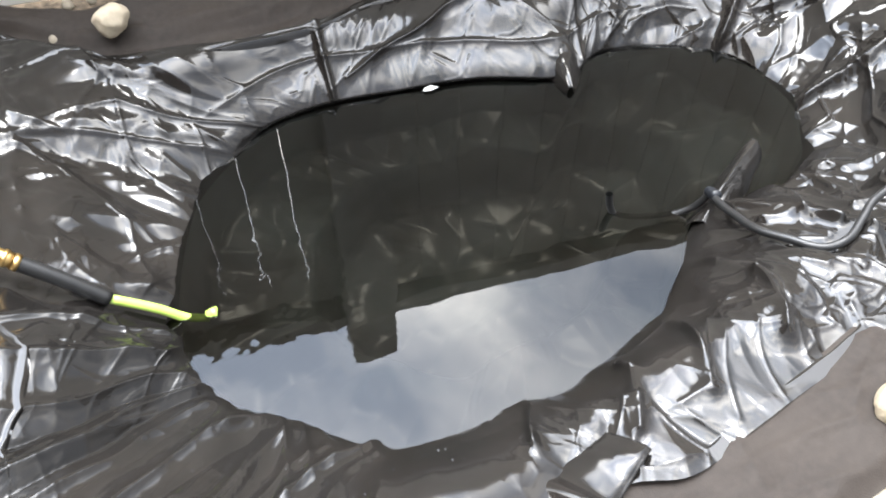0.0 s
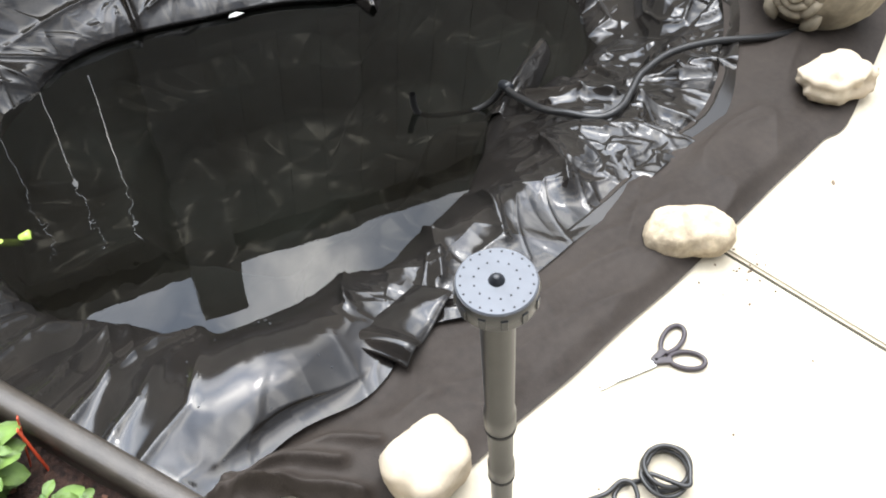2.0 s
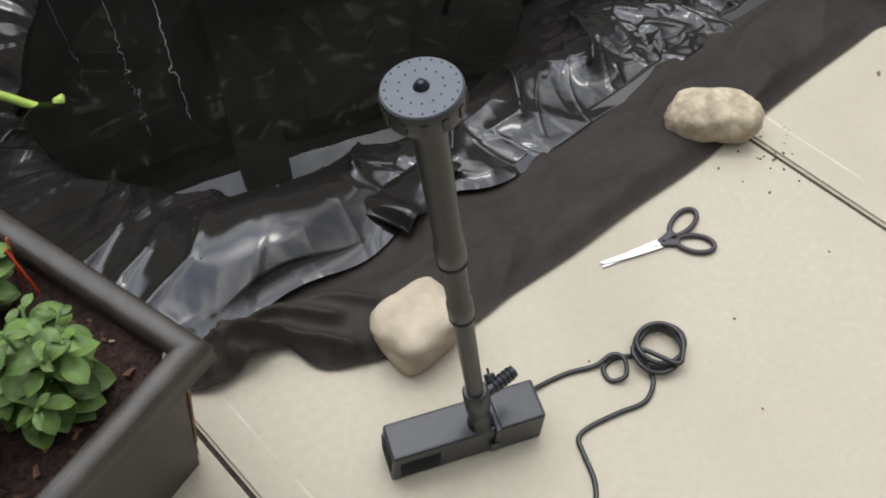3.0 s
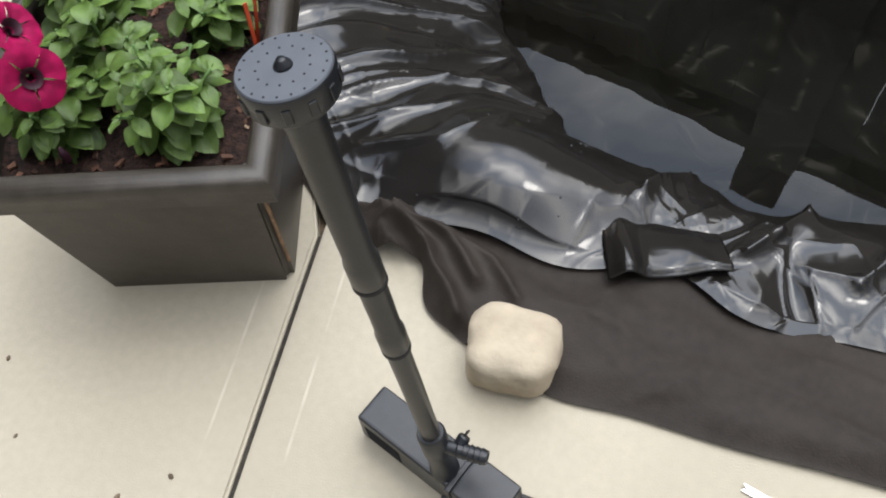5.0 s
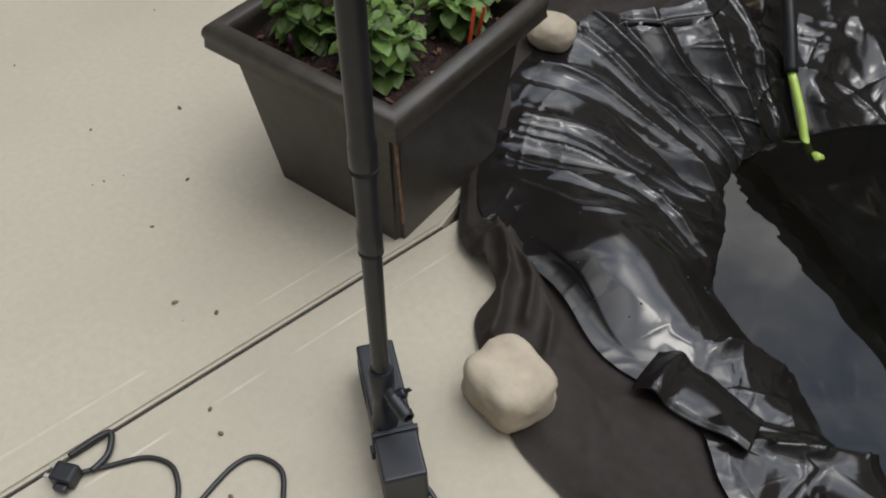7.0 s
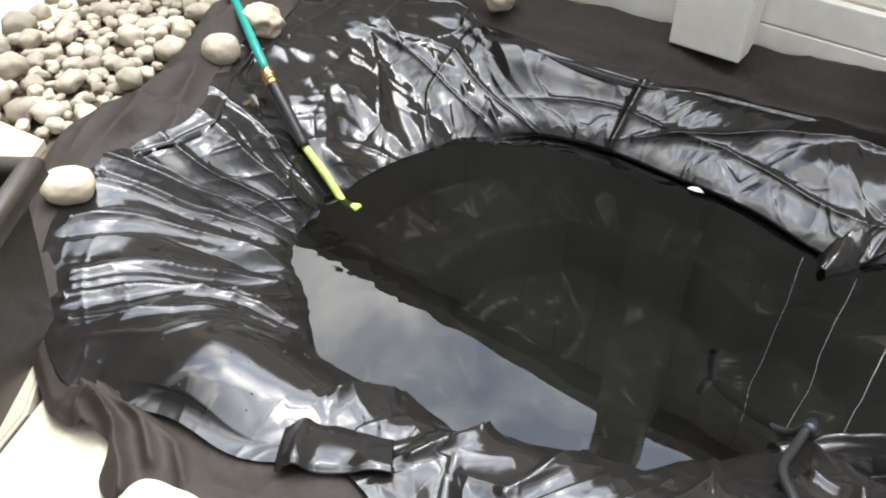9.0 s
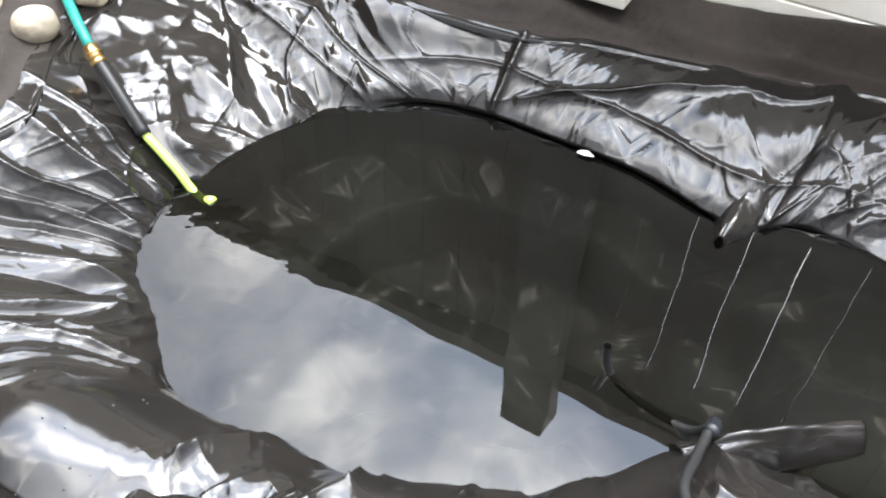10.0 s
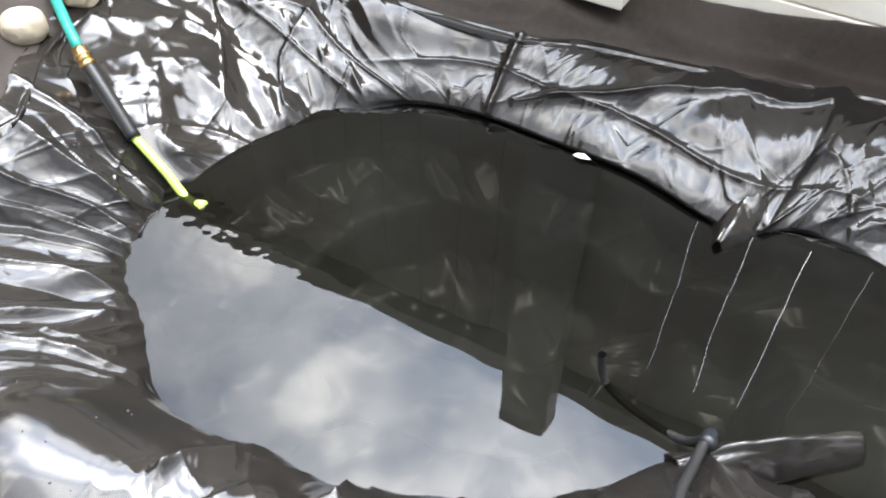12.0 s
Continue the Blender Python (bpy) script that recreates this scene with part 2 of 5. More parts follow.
def box(size, at=(0, 0, 0), bevel=0.0, segments=2, taper=1.0):
    bm = bmesh.new()
    bmesh.ops.create_cube(bm, size=1.0)
    for v in bm.verts:
        k = taper if v.co.z < 0 else 1.0
        v.co = Vector((v.co.x * size[0] * k, v.co.y * size[1] * k, v.co.z * size[2]))
    if bevel:
        bmesh.ops.bevel(bm, geom=bm.edges[:], offset=bevel, segments=segments, affect="EDGES", profile=0.6)
    bmesh.ops.translate(bm, vec=at, verts=bm.verts[:])
    return bm


def lathe(profile, seg=40, cap=True):
    """Turned shape round z from (radius, height) pairs."""
    bm = bmesh.new()
    rings = []
    for r, z in profile:
        rings.append([bm.verts.new((r * math.cos(2 * math.pi * i / seg), r * math.sin(2 * math.pi * i / seg), z)) for i in range(seg)])
    for a, b in zip(rings, rings[1:]):
        for i in range(seg):
            bm.faces.new((a[i], a[(i + 1) % seg], b[(i + 1) % seg], b[i]))
    if cap:
        bm.faces.new(rings[0][::-1])
        bm.faces.new(rings[-1])
    bmesh.ops.recalc_face_normals(bm, faces=bm.faces[:])
    return bm


def catmull(points, n, closed=False):
    """n points evenly spaced along a smooth curve through the given ones."""
    p = np.array(points, float)
    k = len(p)
    out = []
    spans = k if closed else k - 1
    for i in range(spans):
        if closed:
            a, b, c, d = p[(i - 1) % k], p[i], p[(i + 1) % k], p[(i + 2) % k]
        else:
            a, b, c, d = p[max(i - 1, 0)], p[i], p[i + 1], p[min(i + 2, k - 1)]
        t = np.linspace(0, 1, 24, endpoint=False)[:, None]
        out.append(0.5 * (2 * b + (c - a) * t + (2 * a - 5 * b + 4 * c - d) * t ** 2 + (3 * b - a - 3 * c + d) * t ** 3))
    out = np.vstack(out + [p[:1] if closed else p[-1:]])
    if n is None:
        return out
    ln = np.r_[0, np.cumsum(np.linalg.norm(np.diff(out, axis=0), axis=1))]
    s = np.linspace(0, ln[-1], n, endpoint=not closed)
    return np.stack([np.interp(s, ln, out[:, j]) for j in range(out.shape[1])], 1)


def tube(name, points, radius, mat, parent=None, label="", seg=12, n=None, tips=True):
    """Round bar along a smooth curve."""
    c = catmull(points, n or max(8, len(points) * 8))
    tang = np.gradient(c, axis=0)
    tang /= np.linalg.norm(tang, axis=1)[:, None]
    up = np.array([0.13, 0.21, 0.97])
    verts, faces = [], []
    for q, t in zip(c, tang):
        a = np.cross(t, up)
        a /= max(np.linalg.norm(a), 1e-6)
        b = np.cross(a, t)
        for i in range(seg):
            w = 2 * math.pi * i / seg
            verts.append(q + radius * (math.cos(w) * a + math.sin(w) * b))
    for j in range(len(c) - 1):
        for i in range(seg):
            faces.append((j * seg + i, j * seg + (i + 1) % seg, (j + 1) * seg + (i + 1) % seg, (j + 1) * seg + i))
    if tips:
        faces.append(tuple(range(seg))[::-1])
        faces.append(tuple(range((len(c) - 1) * seg, len(c) * seg)))
    return mesh_ob(name, verts, faces, mat, parent, label)


RNG = np.random.RandomState(7)
GRAD = RNG.rand(512, 512) * 2 * np.pi


def perlin(x, y):
    xi, yi = np.floor(x).astype(int), np.floor(y).astype(int)
    fx, fy = x - xi, y - yi

    def g(ix, iy, dx, dy):
        a = GRAD[ix % 512, iy % 512]
        return np.cos(a) * dx + np.sin(a) * dy
    u, v = fx ** 3 * (fx * (fx * 6 - 15) + 10), fy ** 3 * (fy * (fy * 6 - 15) + 10)
    top = g(xi, yi, fx, fy) * (1 - u) + g(xi + 1, yi, fx - 1, fy) * u
    low = g(xi, yi + 1, fx, fy - 1) * (1 - u) + g(xi + 1, yi + 1, fx - 1, fy - 1) * u
    return 1.5 * (top * (1 - v) + low * v)


def crease(x, y):
    """Sharp ridges between smooth facets, 0 to 1."""
    return 1 - np.minimum(1, np.abs(perlin(x, y)) * 1.7)


LEVEL = RNG.rand(512, 512)


def facets(x, y, bend=0.35):
    """Flat triangular facets with sharp edges between them, 0 to 1."""
    x, y = x + bend * perlin(x * 0.8 + 5, y * 0.8), y + bend * perlin(x * 0.8, y * 0.8 + 9)
    xi, yi = np.floor(x).astype(int), np.floor(y).astype(int)
    fx, fy = x - xi, y - yi
    fx, fy = 0.55 * fx + 0.45 * fx * fx * (3 - 2 * fx), 0.55 * fy + 0.45 * fy * fy * (3 - 2 * fy)

    def h(i, j):
        return LEVEL[(xi + i) % 512, (yi + j) % 512]
    a, b, c, d = h(0, 0), h(1, 0), h(0, 1), h(1, 1)
    flip = ((xi + yi) % 2) == 0
    one = np.where(fx > fy, a + fx * (b - a) + fy * (d - b), a + fy * (c - a) + fx * (d - c))
    two = np.where(fx + fy < 1, a + fx * (b - a) + fy * (c - a), d + (1 - fx) * (c - d) + (1 - fy) * (b - d))
    return np.where(flip, one, two)


def crumpled(seed, step, x, y, period=0.0):
    """Flat facets of uneven size between sharp straight creases, about -1 to 1."""
    r = np.random.RandomState(seed)
    x0, y0 = float(x.min()) - 2 * step, float(y.min()) - 2 * step
    nx, ny = int((float(x.max()) - x0) / step) + 3, int((float(y.max()) - y0) / step) + 3
    gx, gy = np.meshgrid(np.arange(nx), np.arange(ny), indexing="ij")
    cols = max(1, int(round(period / step))) if period else 100000
    jx, jy, jz = (r.rand(nx, ny) - 0.5), (r.rand(nx, ny) - 0.5), r.rand(nx, ny) * 2 - 1
    wrap = gx % cols
    px = (gx + 0.95 * jx[wrap, gy] + 0.5 * (gy % 2)).ravel()
    py = (gy + 0.95 * jy[wrap, gy]).ravel()
    pz = jz[wrap, gy].ravel()
    tris = geometry.delaunay_2d_cdt([Vector((a, c)) for a, c in zip(px, py)], [], [], 0, 1e-7)
    res = 28 if step > 0.06 else 20 if step > 0.03 else 10
    img = np.zeros(((nx + 1) * res, (ny + 1) * res))
    src = [ids[0] for ids in tris[3]]
    for f in tris[2]:
        i, j, k = (src[q] for q in f)
        ax, ay, bx, by, cx, cy = px[i], py[i], px[j], py[j], px[k], py[k]
        den = (by - cy) * (ax - cx) + (cx - bx) * (ay - cy)
        if abs(den) < 1e-9:
            continue
        u0, u1 = max(0, int(min(ax, bx, cx) * res)), min(img.shape[0], int(max(ax, bx, cx) * res) + 2)
        v0, v1 = max(0, int(min(ay, by, cy) * res)), min(img.shape[1], int(max(ay, by, cy) * res) + 2)
        if u1 <= u0 or v1 <= v0:
            continue
        qx, qy = np.arange(u0, u1)[:, None] / res, np.arange(v0, v1)[None, :] / res
        la = ((by - cy) * (qx - cx) + (cx - bx) * (qy - cy)) / den
        lb = ((cy - ay) * (qx - cx) + (ax - cx) * (qy - cy)) / den
        inside = (la > -1e-6) & (lb > -1e-6) & (la + lb < 1 + 1e-6)
        img[u0:u1, v0:v1][inside] = (la * pz[i] + lb * pz[j] + (1 - la - lb) * pz[k])[inside]
    img = (img + np.roll(img, 1, 0) + np.roll(img, -1, 0) + np.roll(img, 1, 1) + np.roll(img, -1, 1)) / 5
    fx, fy = (x - x0) / step * res, (y - y0) / step * res
    ix, iy = np.floor(fx).astype(int), np.floor(fy).astype(int)
    fx, fy = fx - ix, fy - iy
    return (img[ix, iy] * (1 - fx) + img[ix + 1, iy] * fx) * (1 - fy) + (img[ix, iy + 1] * (1 - fx) + img[ix + 1, iy + 1] * fx) * fy


def smoothstep(a, b, x):
    t = np.clip((x - a) / (b - a), 0, 1)
    return t * t * (3 - 2 * t)


def ring_sheet(name, grid, mat, parent=None, label=""):
    """Closed strip from an array [across, around, xyz]."""
    nv, ns, _ = grid.shape
    idx = np.arange(nv * ns).reshape(nv, ns)
    a, b = idx[:-1], idx[1:]
    f = np.stack([a, np.roll(a, -1, 1), np.roll(b, -1, 1), b], -1).reshape(-1, 4)
    e1, e2 = grid[0, 1] - grid[0, 0], grid[1, 0] - grid[0, 0]
    if e1[0] * e2[1] - e1[1] * e2[0] < 0:
        f = f[:, ::-1]
    return mesh_ob(name, grid.reshape(-1, 3), f.tolist(), mat, parent, label)


def stone_mesh(name, size, mat, seed, rough=0.12, square=2.6, detail=3, pits=0.0):
    """Worn stone: a rounded block with uneven faces; rests on z = 0."""
    bm = bmesh.new()
    bmesh.ops.create_icosphere(bm, subdivisions=detail, radius=1.0)
    off = Vector((seed * 3.7, seed * 1.3, seed * 2.1))
    for v in bm.verts:
        d = v.co.normalized()
        k = (abs(d.x) ** square + abs(d.y) ** square + abs(d.z) ** square) ** (-1 / square)
        k *= 1 + rough * noise.noise(d * 1.5 + off) + 0.45 * rough * noise.noise(d * 3.4 + off) + 0.15 * rough * noise.noise(d * 9 + off)
        if pits:
            k -= pits * max(0, noise.noise(d * 5 + off) - 0.25)
        v.co = Vector((d.x * size[0], d.y * size[1], d.z * size[2])) * k * 0.5
    low = min(v.co.z for v in bm.verts)
    flat = low + 0.08 * size[2]
    for v in bm.verts:
        v.co.z = max(v.co.z, flat) - flat
    me = bpy.data.meshes.new(name)
    bm.to_mesh(me)
    bm.free()
    me.materials.append(mat)
    me.polygons.foreach_set("use_smooth", [True] * len(me.polygons))
    return me


# ---------------------------------------------------------------- plan
WATER = -0.20
POND_MID = np.array([1.02, 0.98])
SHORE = [(0.15, 1.03), (0.17, 1.11), (0.24, 1.25), (0.37, 1.42), (0.50, 1.50), (0.66, 1.555), (0.83, 1.525), (1.01, 1.45), (1.22, 1.35),
         (1.42, 1.205), (1.58, 1.23), (1.79, 1.12), (1.89, 0.97), (1.85, 0.75), (1.75, 0.64), (1.58, 0.57), (1.36, 0.63), (1.25, 0.61),
         (1.13, 0.54), (1.0, 0.49), (0.84, 0.48), (0.69, 0.49), (0.57, 0.52), (0.42, 0.56), (0.34, 0.62), (0.26, 0.76), (0.17, 0.89)]
# the liner's outer edge, point for point
EDGE = [(-0.26, 0.86), (-0.15, 1.08), (-0.20, 1.38), (-0.16, 1.98), (0.08, 2.20), (0.40, 1.86), (0.86, 1.71), (1.10, 1.70), (1.36, 1.65),
        (1.64, 1.62), (1.88, 1.52), (2.1, 1.35), (2.3, 1.05), (2.25, 0.7), (1.98, 0.36), (1.66, 0.18), (1.47, 0.11), (1.30, 0.12),
        (1.10, 0.13), (0.95, 0.14), (0.80, 0.15), (0.66, 0.16), (0.55, 0.22), (0.39, 0.20), (0.25, 0.235), (0.01, 0.275), (-0.23, 0.58)]
# the underlay's outer edge
UNDER = [(-0.44, 0.93), (-0.36, 1.2), (-0.38, 1.58), (-0.3, 2.12), (0.10, 2.30), (0.46, 2.03), (0.93, 1.95), (1.2, 1.84), (1.5, 1.72),
         (1.85, 1.58), (2.2, 1.44), (2.7, 1.25), (3.1, 0.95), (3.0, 0.5), (2.6, 0.1), (1.75, -0.10), (1.55, -0.095), (1.35, -0.08),
         (1.16, -0.07), (0.98, -0.06), (0.80, -0.04), (0.66, -0.03), (0.52, -0.012), (0.39, 0.0), (0.235, 0.072), (0.04, 0.200), (-0.25, 0.52)]
# how far the bank takes to climb, and the height of its top
BANK = [0.40, 0.33, 0.40, 0.45, 0.38, 0.26, 0.19, 0.19, 0.21, 0.24, 0.28, 0.32, 0.33, 0.36, 0.40, 0.40, 0.38, 0.30, 0.22, 0.16, 0.13, 0.13, 0.15, 0.20, 0.26, 0.34, 0.40]
TOP = [0.01, 0.01, 0.01, 0.01, 0.0, -0.03, -0.06, -0.065, -0.065, -0.06, -0.04, -0.01] + [0.0] * 15


def around(points, n):
    """Closed smooth curve sampled so that equal indices on all outlines belong together."""
    p = np.array(points, float).reshape(len(points), -1)
    k = len(p)
    t = np.arange(n) * k / n
    i = np.floor(t).astype(int)
    f = (t - i)[:, None]
    a, b, c, d = p[(i - 1) % k], p[i % k], p[(i + 1) % k], p[(i + 2) % k]
    return 0.5 * (2 * b + (c - a) * f + (2 * a - 5 * b + 4 * c - d) * f ** 2 + (3 * b - a - 3 * c + d) * f ** 3)


NS = 1500
S_C, E_C, U_C = around(SHORE, NS), around(EDGE, NS), around(UNDER, NS)
# the underlay is drawn back beside the planter
U_C = U_C + np.array([0.050, 0.042]) * np.exp(-((U_C[:, 0] - 0.135) / 0.055) ** 2 - ((U_C[:, 1] - 0.145) / 0.055) ** 2)[:, None]
D_C = around(BANK, NS)[:, 0]
T_C = around(TOP, NS)[:, 0]
LAG = around([1.0] * 13 + [0.95, 0.85, 0.75, 0.75, 0.75, 0.75, 0.75, 0.75, 0.75, 0.75, 0.75, 0.8, 0.9, 1.0], NS)[:, 0]
ARC = np.r_[0, np.cumsum(np.linalg.norm(np.diff(S_C, axis=0), axis=1))]


def climb(t):
    """Rise of the bank: straight, easing off at the top."""
    t = np.clip(t, 0, 1.25)
    return np.where(t < 0.75, t, 0.75 + 0.25 * (1 - (1 - np.clip((t - 0.75) / 0.5, 0, 1)) ** 2))


# ---------------------------------------------------------------- pond: liner, water, underlay, ground
def build_liner():
    nv = 150
    v = np.linspace(0, 1, nv) ** 1.15
    span = np.linalg.norm(E_C - S_C, axis=1)
    d = v[:, None] * span[None, :]
    px = S_C[None, :, 0] + v[:, None] * (E_C - S_C)[None, :, 0]
    py = S_C[None, :, 1] + v[:, None] * (E_C - S_C)[None, :, 1]
    arc = np.broadcast_to(ARC[None, :], d.shape)
    base = WATER - 0.012 + (T_C[None, :] - WATER + 0.012) * climb(d / D_C[None, :]) ** LAG[None, :]
    # long folds that run from the water outwards, bent a little
    bend = 0.12 * perlin(px * 2.0 + 9, py * 2.0)
    ang = np.arctan2(py - 0.95, px - 0.32) % (2 * np.pi)
    soft = crease(ang * 2.7 + 7.0 * bend + 70, d * 1.6 + 31) ** 1.5
    loop = float(ARC[-1])
    radial = crumpled(3, 0.075, (arc + 0.5 * bend) % loop, d * 0.30 + 0.05 * bend, loop)
    streak = crumpled(5, 0.036, (arc + 0.4 * bend) % loop, d * 0.22 + 0.03 * bend, loop)
    warp_x, warp_y = px + 0.075 * perlin(px * 2.6, py * 2.6 + 7), py + 0.075 * perlin(px * 2.6 + 31, py * 2.6)
    big = crumpled(11, 0.105, warp_x, warp_y)
    mid = crumpled(12, 0.047, warp_x, warp_y)
    fine = crumpled(13, 0.021, warp_x, warp_y)
    rise = smoothstep(-0.03, 0.06, d)
    # smooth drapes to the west and south-west, long pleats to the north-west and north-east, crushed foil to the south and east
    drape = np.exp(-(((px - 0.02) / 0.30) ** 2 + ((py - 0.75) / 0.32) ** 2))
    bulge = np.exp(-(((px - 0.28) / 0.18) ** 2 + ((py - 0.37) / 0.15) ** 2))
    pleated = around([0.8, 1.0, 1.0, 1.0, 1.0, 1.0, 0.55, 0.30, 0.30, 0.55, 0.9, 1.0, 0.8, 0.6, 0.5, 0.45, 0.4, 0.4, 0.4, 0.4, 0.4, 0.4, 0.4, 0.4, 0.4, 0.4, 0.4], NS)[:, 0][None, :]
    foil = around([0.5, 0.5, 0.45, 0.4, 0.4, 0.45, 0.35, 0.30, 0.35, 0.6, 0.6, 0.7, 1.0, 1.3, 1.65, 1.7, 1.45, 1.05, 0.85, 0.8, 0.8, 0.8, 0.7, 0.6, 0.5, 0.5, 0.5], NS)[:, 0][None, :]
    calm = np.clip(1 - 0.85 * drape - 0.88 * bulge, 0.08, 1)
    patch = smoothstep(-0.25, 0.40, perlin(px * 3.1 + 50, py * 3.1))
    # crossing creases that part the sheet into long kites, over a few sharp-crested pleats
    pleat = 0.65 * crease((arc + 1.1 * bend) * 4.6, d * 1.5 + 3) ** 1.3 + 0.25 * crease((arc + 0.8 * bend) * 9.0 + 40, d * 2.6 + 8) ** 1.2
    kite_a = crumpled(41, 0.100, (arc + 0.60 * d + 0.8 * bend) % loop, d * 0.45 + 0.1 * bend, loop)
    kite_b = crumpled(42, 0.090, (arc - 0.55 * d + 0.8 * bend) % loop, d * 0.42 - 0.1 * bend, loop)
    small_kite = crumpled(43, 0.046, (arc + 0.45 * d + 0.7 * bend) % loop, d * 0.42 + 0.1 * bend, loop)
    kite = kite_a + kite_b
    # pinched ridges where the sheet has been folded
    pinch = pleated * (np.exp(-np.abs(kite_a - 0.15) / 0.07) + np.exp(-np.abs(kite_b + 0.1) / 0.07) + 0.5 * np.exp(-np.abs(small_kite) / 0.10) * patch)
    pinch += foil * (0.9 * np.exp(-np.abs(big) / 0.07) + 0.7 * np.exp(-np.abs(mid - 0.1) / 0.10) * patch)
    h = rise * (1 - 0.8 * bulge) * (0.024 * drape * soft + (0.020 * pleated * (1 - 0.6 * drape) + 0.006 * drape) * pleat + calm * pleated * (0.0095 * kite + 0.006 * radial + 0.0050 * small_kite * (0.3 + 0.7 * patch)) + 0.001 * calm * streak)
    h += (0.35 + 0.65 * rise) * calm * foil * (0.020 * big + 0.0075 * mid * (0.15 + 0.85 * patch) + 0.0008 * fine * patch)
    h += 0.0062 * np.maximum(calm, 0.35) * (1 - 0.95 * bulge) * rise * pinch
    h += 0.075 * bulge * rise
    # drawn-out folds that start under the planter and run down to the water
    for tall, thin, line in ((0.015, 0.016, ((-0.24, 1.10), (-0.05, 1.075), (0.15, 1.045))), (0.013, 0.015, ((-0.26, 0.98), (-0.02, 1.00), (0.15, 0.995))), (0.022, 0.017, ((-0.26, 0.86), (-0.04, 0.925), (0.16, 0.935))),
                             (0.012, 0.014, ((-0.24, 0.78), (-0.02, 0.86), (0.17, 0.885))), (0.024, 0.017, ((-0.22, 0.66), (0.0, 0.77), (0.20, 0.815))), (-0.014, 0.014, ((-0.24, 0.82), (-0.02, 0.895), (0.16, 0.912))),
                             (-0.016, 0.015, ((-0.25, 0.92), (-0.02, 0.962), (0.15, 0.965))), (-0.008, 0.014, ((-0.20, 0.61), (0.02, 0.72), (0.21, 0.775))), (0.016, 0.011, ((-0.20, 1.22), (0.0, 1.16), (0.15, 1.09))),
                             (0.022, 0.013, ((-0.12, 0.51), (0.04, 0.625), (0.21, 0.735))), (0.026, 0.014, ((-0.09, 0.46), (0.11, 0.55), (0.32, 0.60))),
                             (0.014, 0.010, ((-0.05, 0.41), (0.12, 0.47), (0.29, 0.56))), (0.012, 0.009, ((-0.10, 0.49), (0.06, 0.585), (0.25, 0.66))),
                             (0.010, 0.012, ((0.03, 0.36), (0.16, 0.375), (0.24, 0.44))),
                             (0.018, 0.010, ((0.92, 1.555), (1.27, 1.555), (1.64, 1.49))),
                             (0.026, 0.012, ((1.30, 0.47), (1.36, 0.40), (1.40, 0.30))),
                             (0.030, 0.014, ((1.16, 0.50), (1.13, 0.36), (1.02, 0.24))), (0.030, 0.016, ((1.52, 0.48), (1.50, 0.38), (1.60, 0.30))),
                             (0.030, 0.012, ((0.60, 0.50), (0.57, 0.42), (0.50, 0.36))),
                             (0.026, 0.012, ((0.78, 0.47), (0.75, 0.36), (0.66, 0.27))), (0.030, 0.014, ((0.94, 0.48), (0.92, 0.38), (0.82, 0.24)))):
        off = np.full(d.shape, 9.0)
        for (ax, ay), (bx, by) in zip(line, line[1:]):
            s = np.clip(((px - ax) * (bx - ax) + (py - ay) * (by - ay)) / ((bx - ax) ** 2 + (by - ay) ** 2), 0, 1)
            off = np.minimum(off, np.hypot(px - ax - s * (bx - ax), py - ay - s * (by - ay) + 0.02 * perlin(px * 6, py * 6)))
        h += tall * np.exp(-off / thin) * (smoothstep(-0.015, 0.06, d) if line[0][0] < 0.1 else smoothstep(0.01, 0.11, d))
    for at, tall, thin in ((6.05, 0.022, 0.010), (9.3, 0.016, 0.014), (11.6, 0.030, 0.012), (13.2, 0.026, 0.010), (16.4, 0.022, 0.012)):
        h += tall * np.exp(-np.abs((arc + 0.3 * bend - ARC[int(at * NS / len(SHORE))]) / thin) ** 1.4) * smoothstep(-0.01, 0.04, d)
    north = around([0.0] * 5 + [0.5, 1, 1, 1, 1, 0.6] + [0.0] * 16, NS)[:, 0][None, :]
    lip = north * (1 - smoothstep(0.004, 0.022, d))
    h += 0.010 * north * smoothstep(0.004, 0.016, d) * (1 - smoothstep(0.03, 0.12, d))
    # two tiers: the lower strip ends in a pinched fold that runs along the bank
    tier = 0.115 + 0.012 * perlin(arc * 3.0, arc * 0.0 + 2)
    h += north * (0.006 * np.exp(-np.abs(d - tier) / 0.009) - 0.002 * smoothstep(tier - 0.002, tier + 0.012, d))
    flat = smoothstep(0.90, 1.0, v)[:, None]
    h = h * (1 - 0.35 * flat)
    base = base * (1 - flat) + flat * (0.006 + T_C[None, :])
    # the folds stand off square to the bank
    p0 = np.stack([px, py, base], -1)
    nrm = np.cross(np.gradient(p0, axis=0), np.roll(p0, -1, 1) - np.roll(p0, 1, 1))
    nrm /= np.linalg.norm(nrm, axis=-1, keepdims=True) + 1e-12
    nrm *= np.sign(nrm[..., 2:3])
    outer = p0 + nrm * h[..., None]
    away = (S_C - POND_MID) / np.linalg.norm(S_C - POND_MID, axis=1)[:, None]
    outer[..., :2] += (0.016 * lip)[..., None] * away[None]
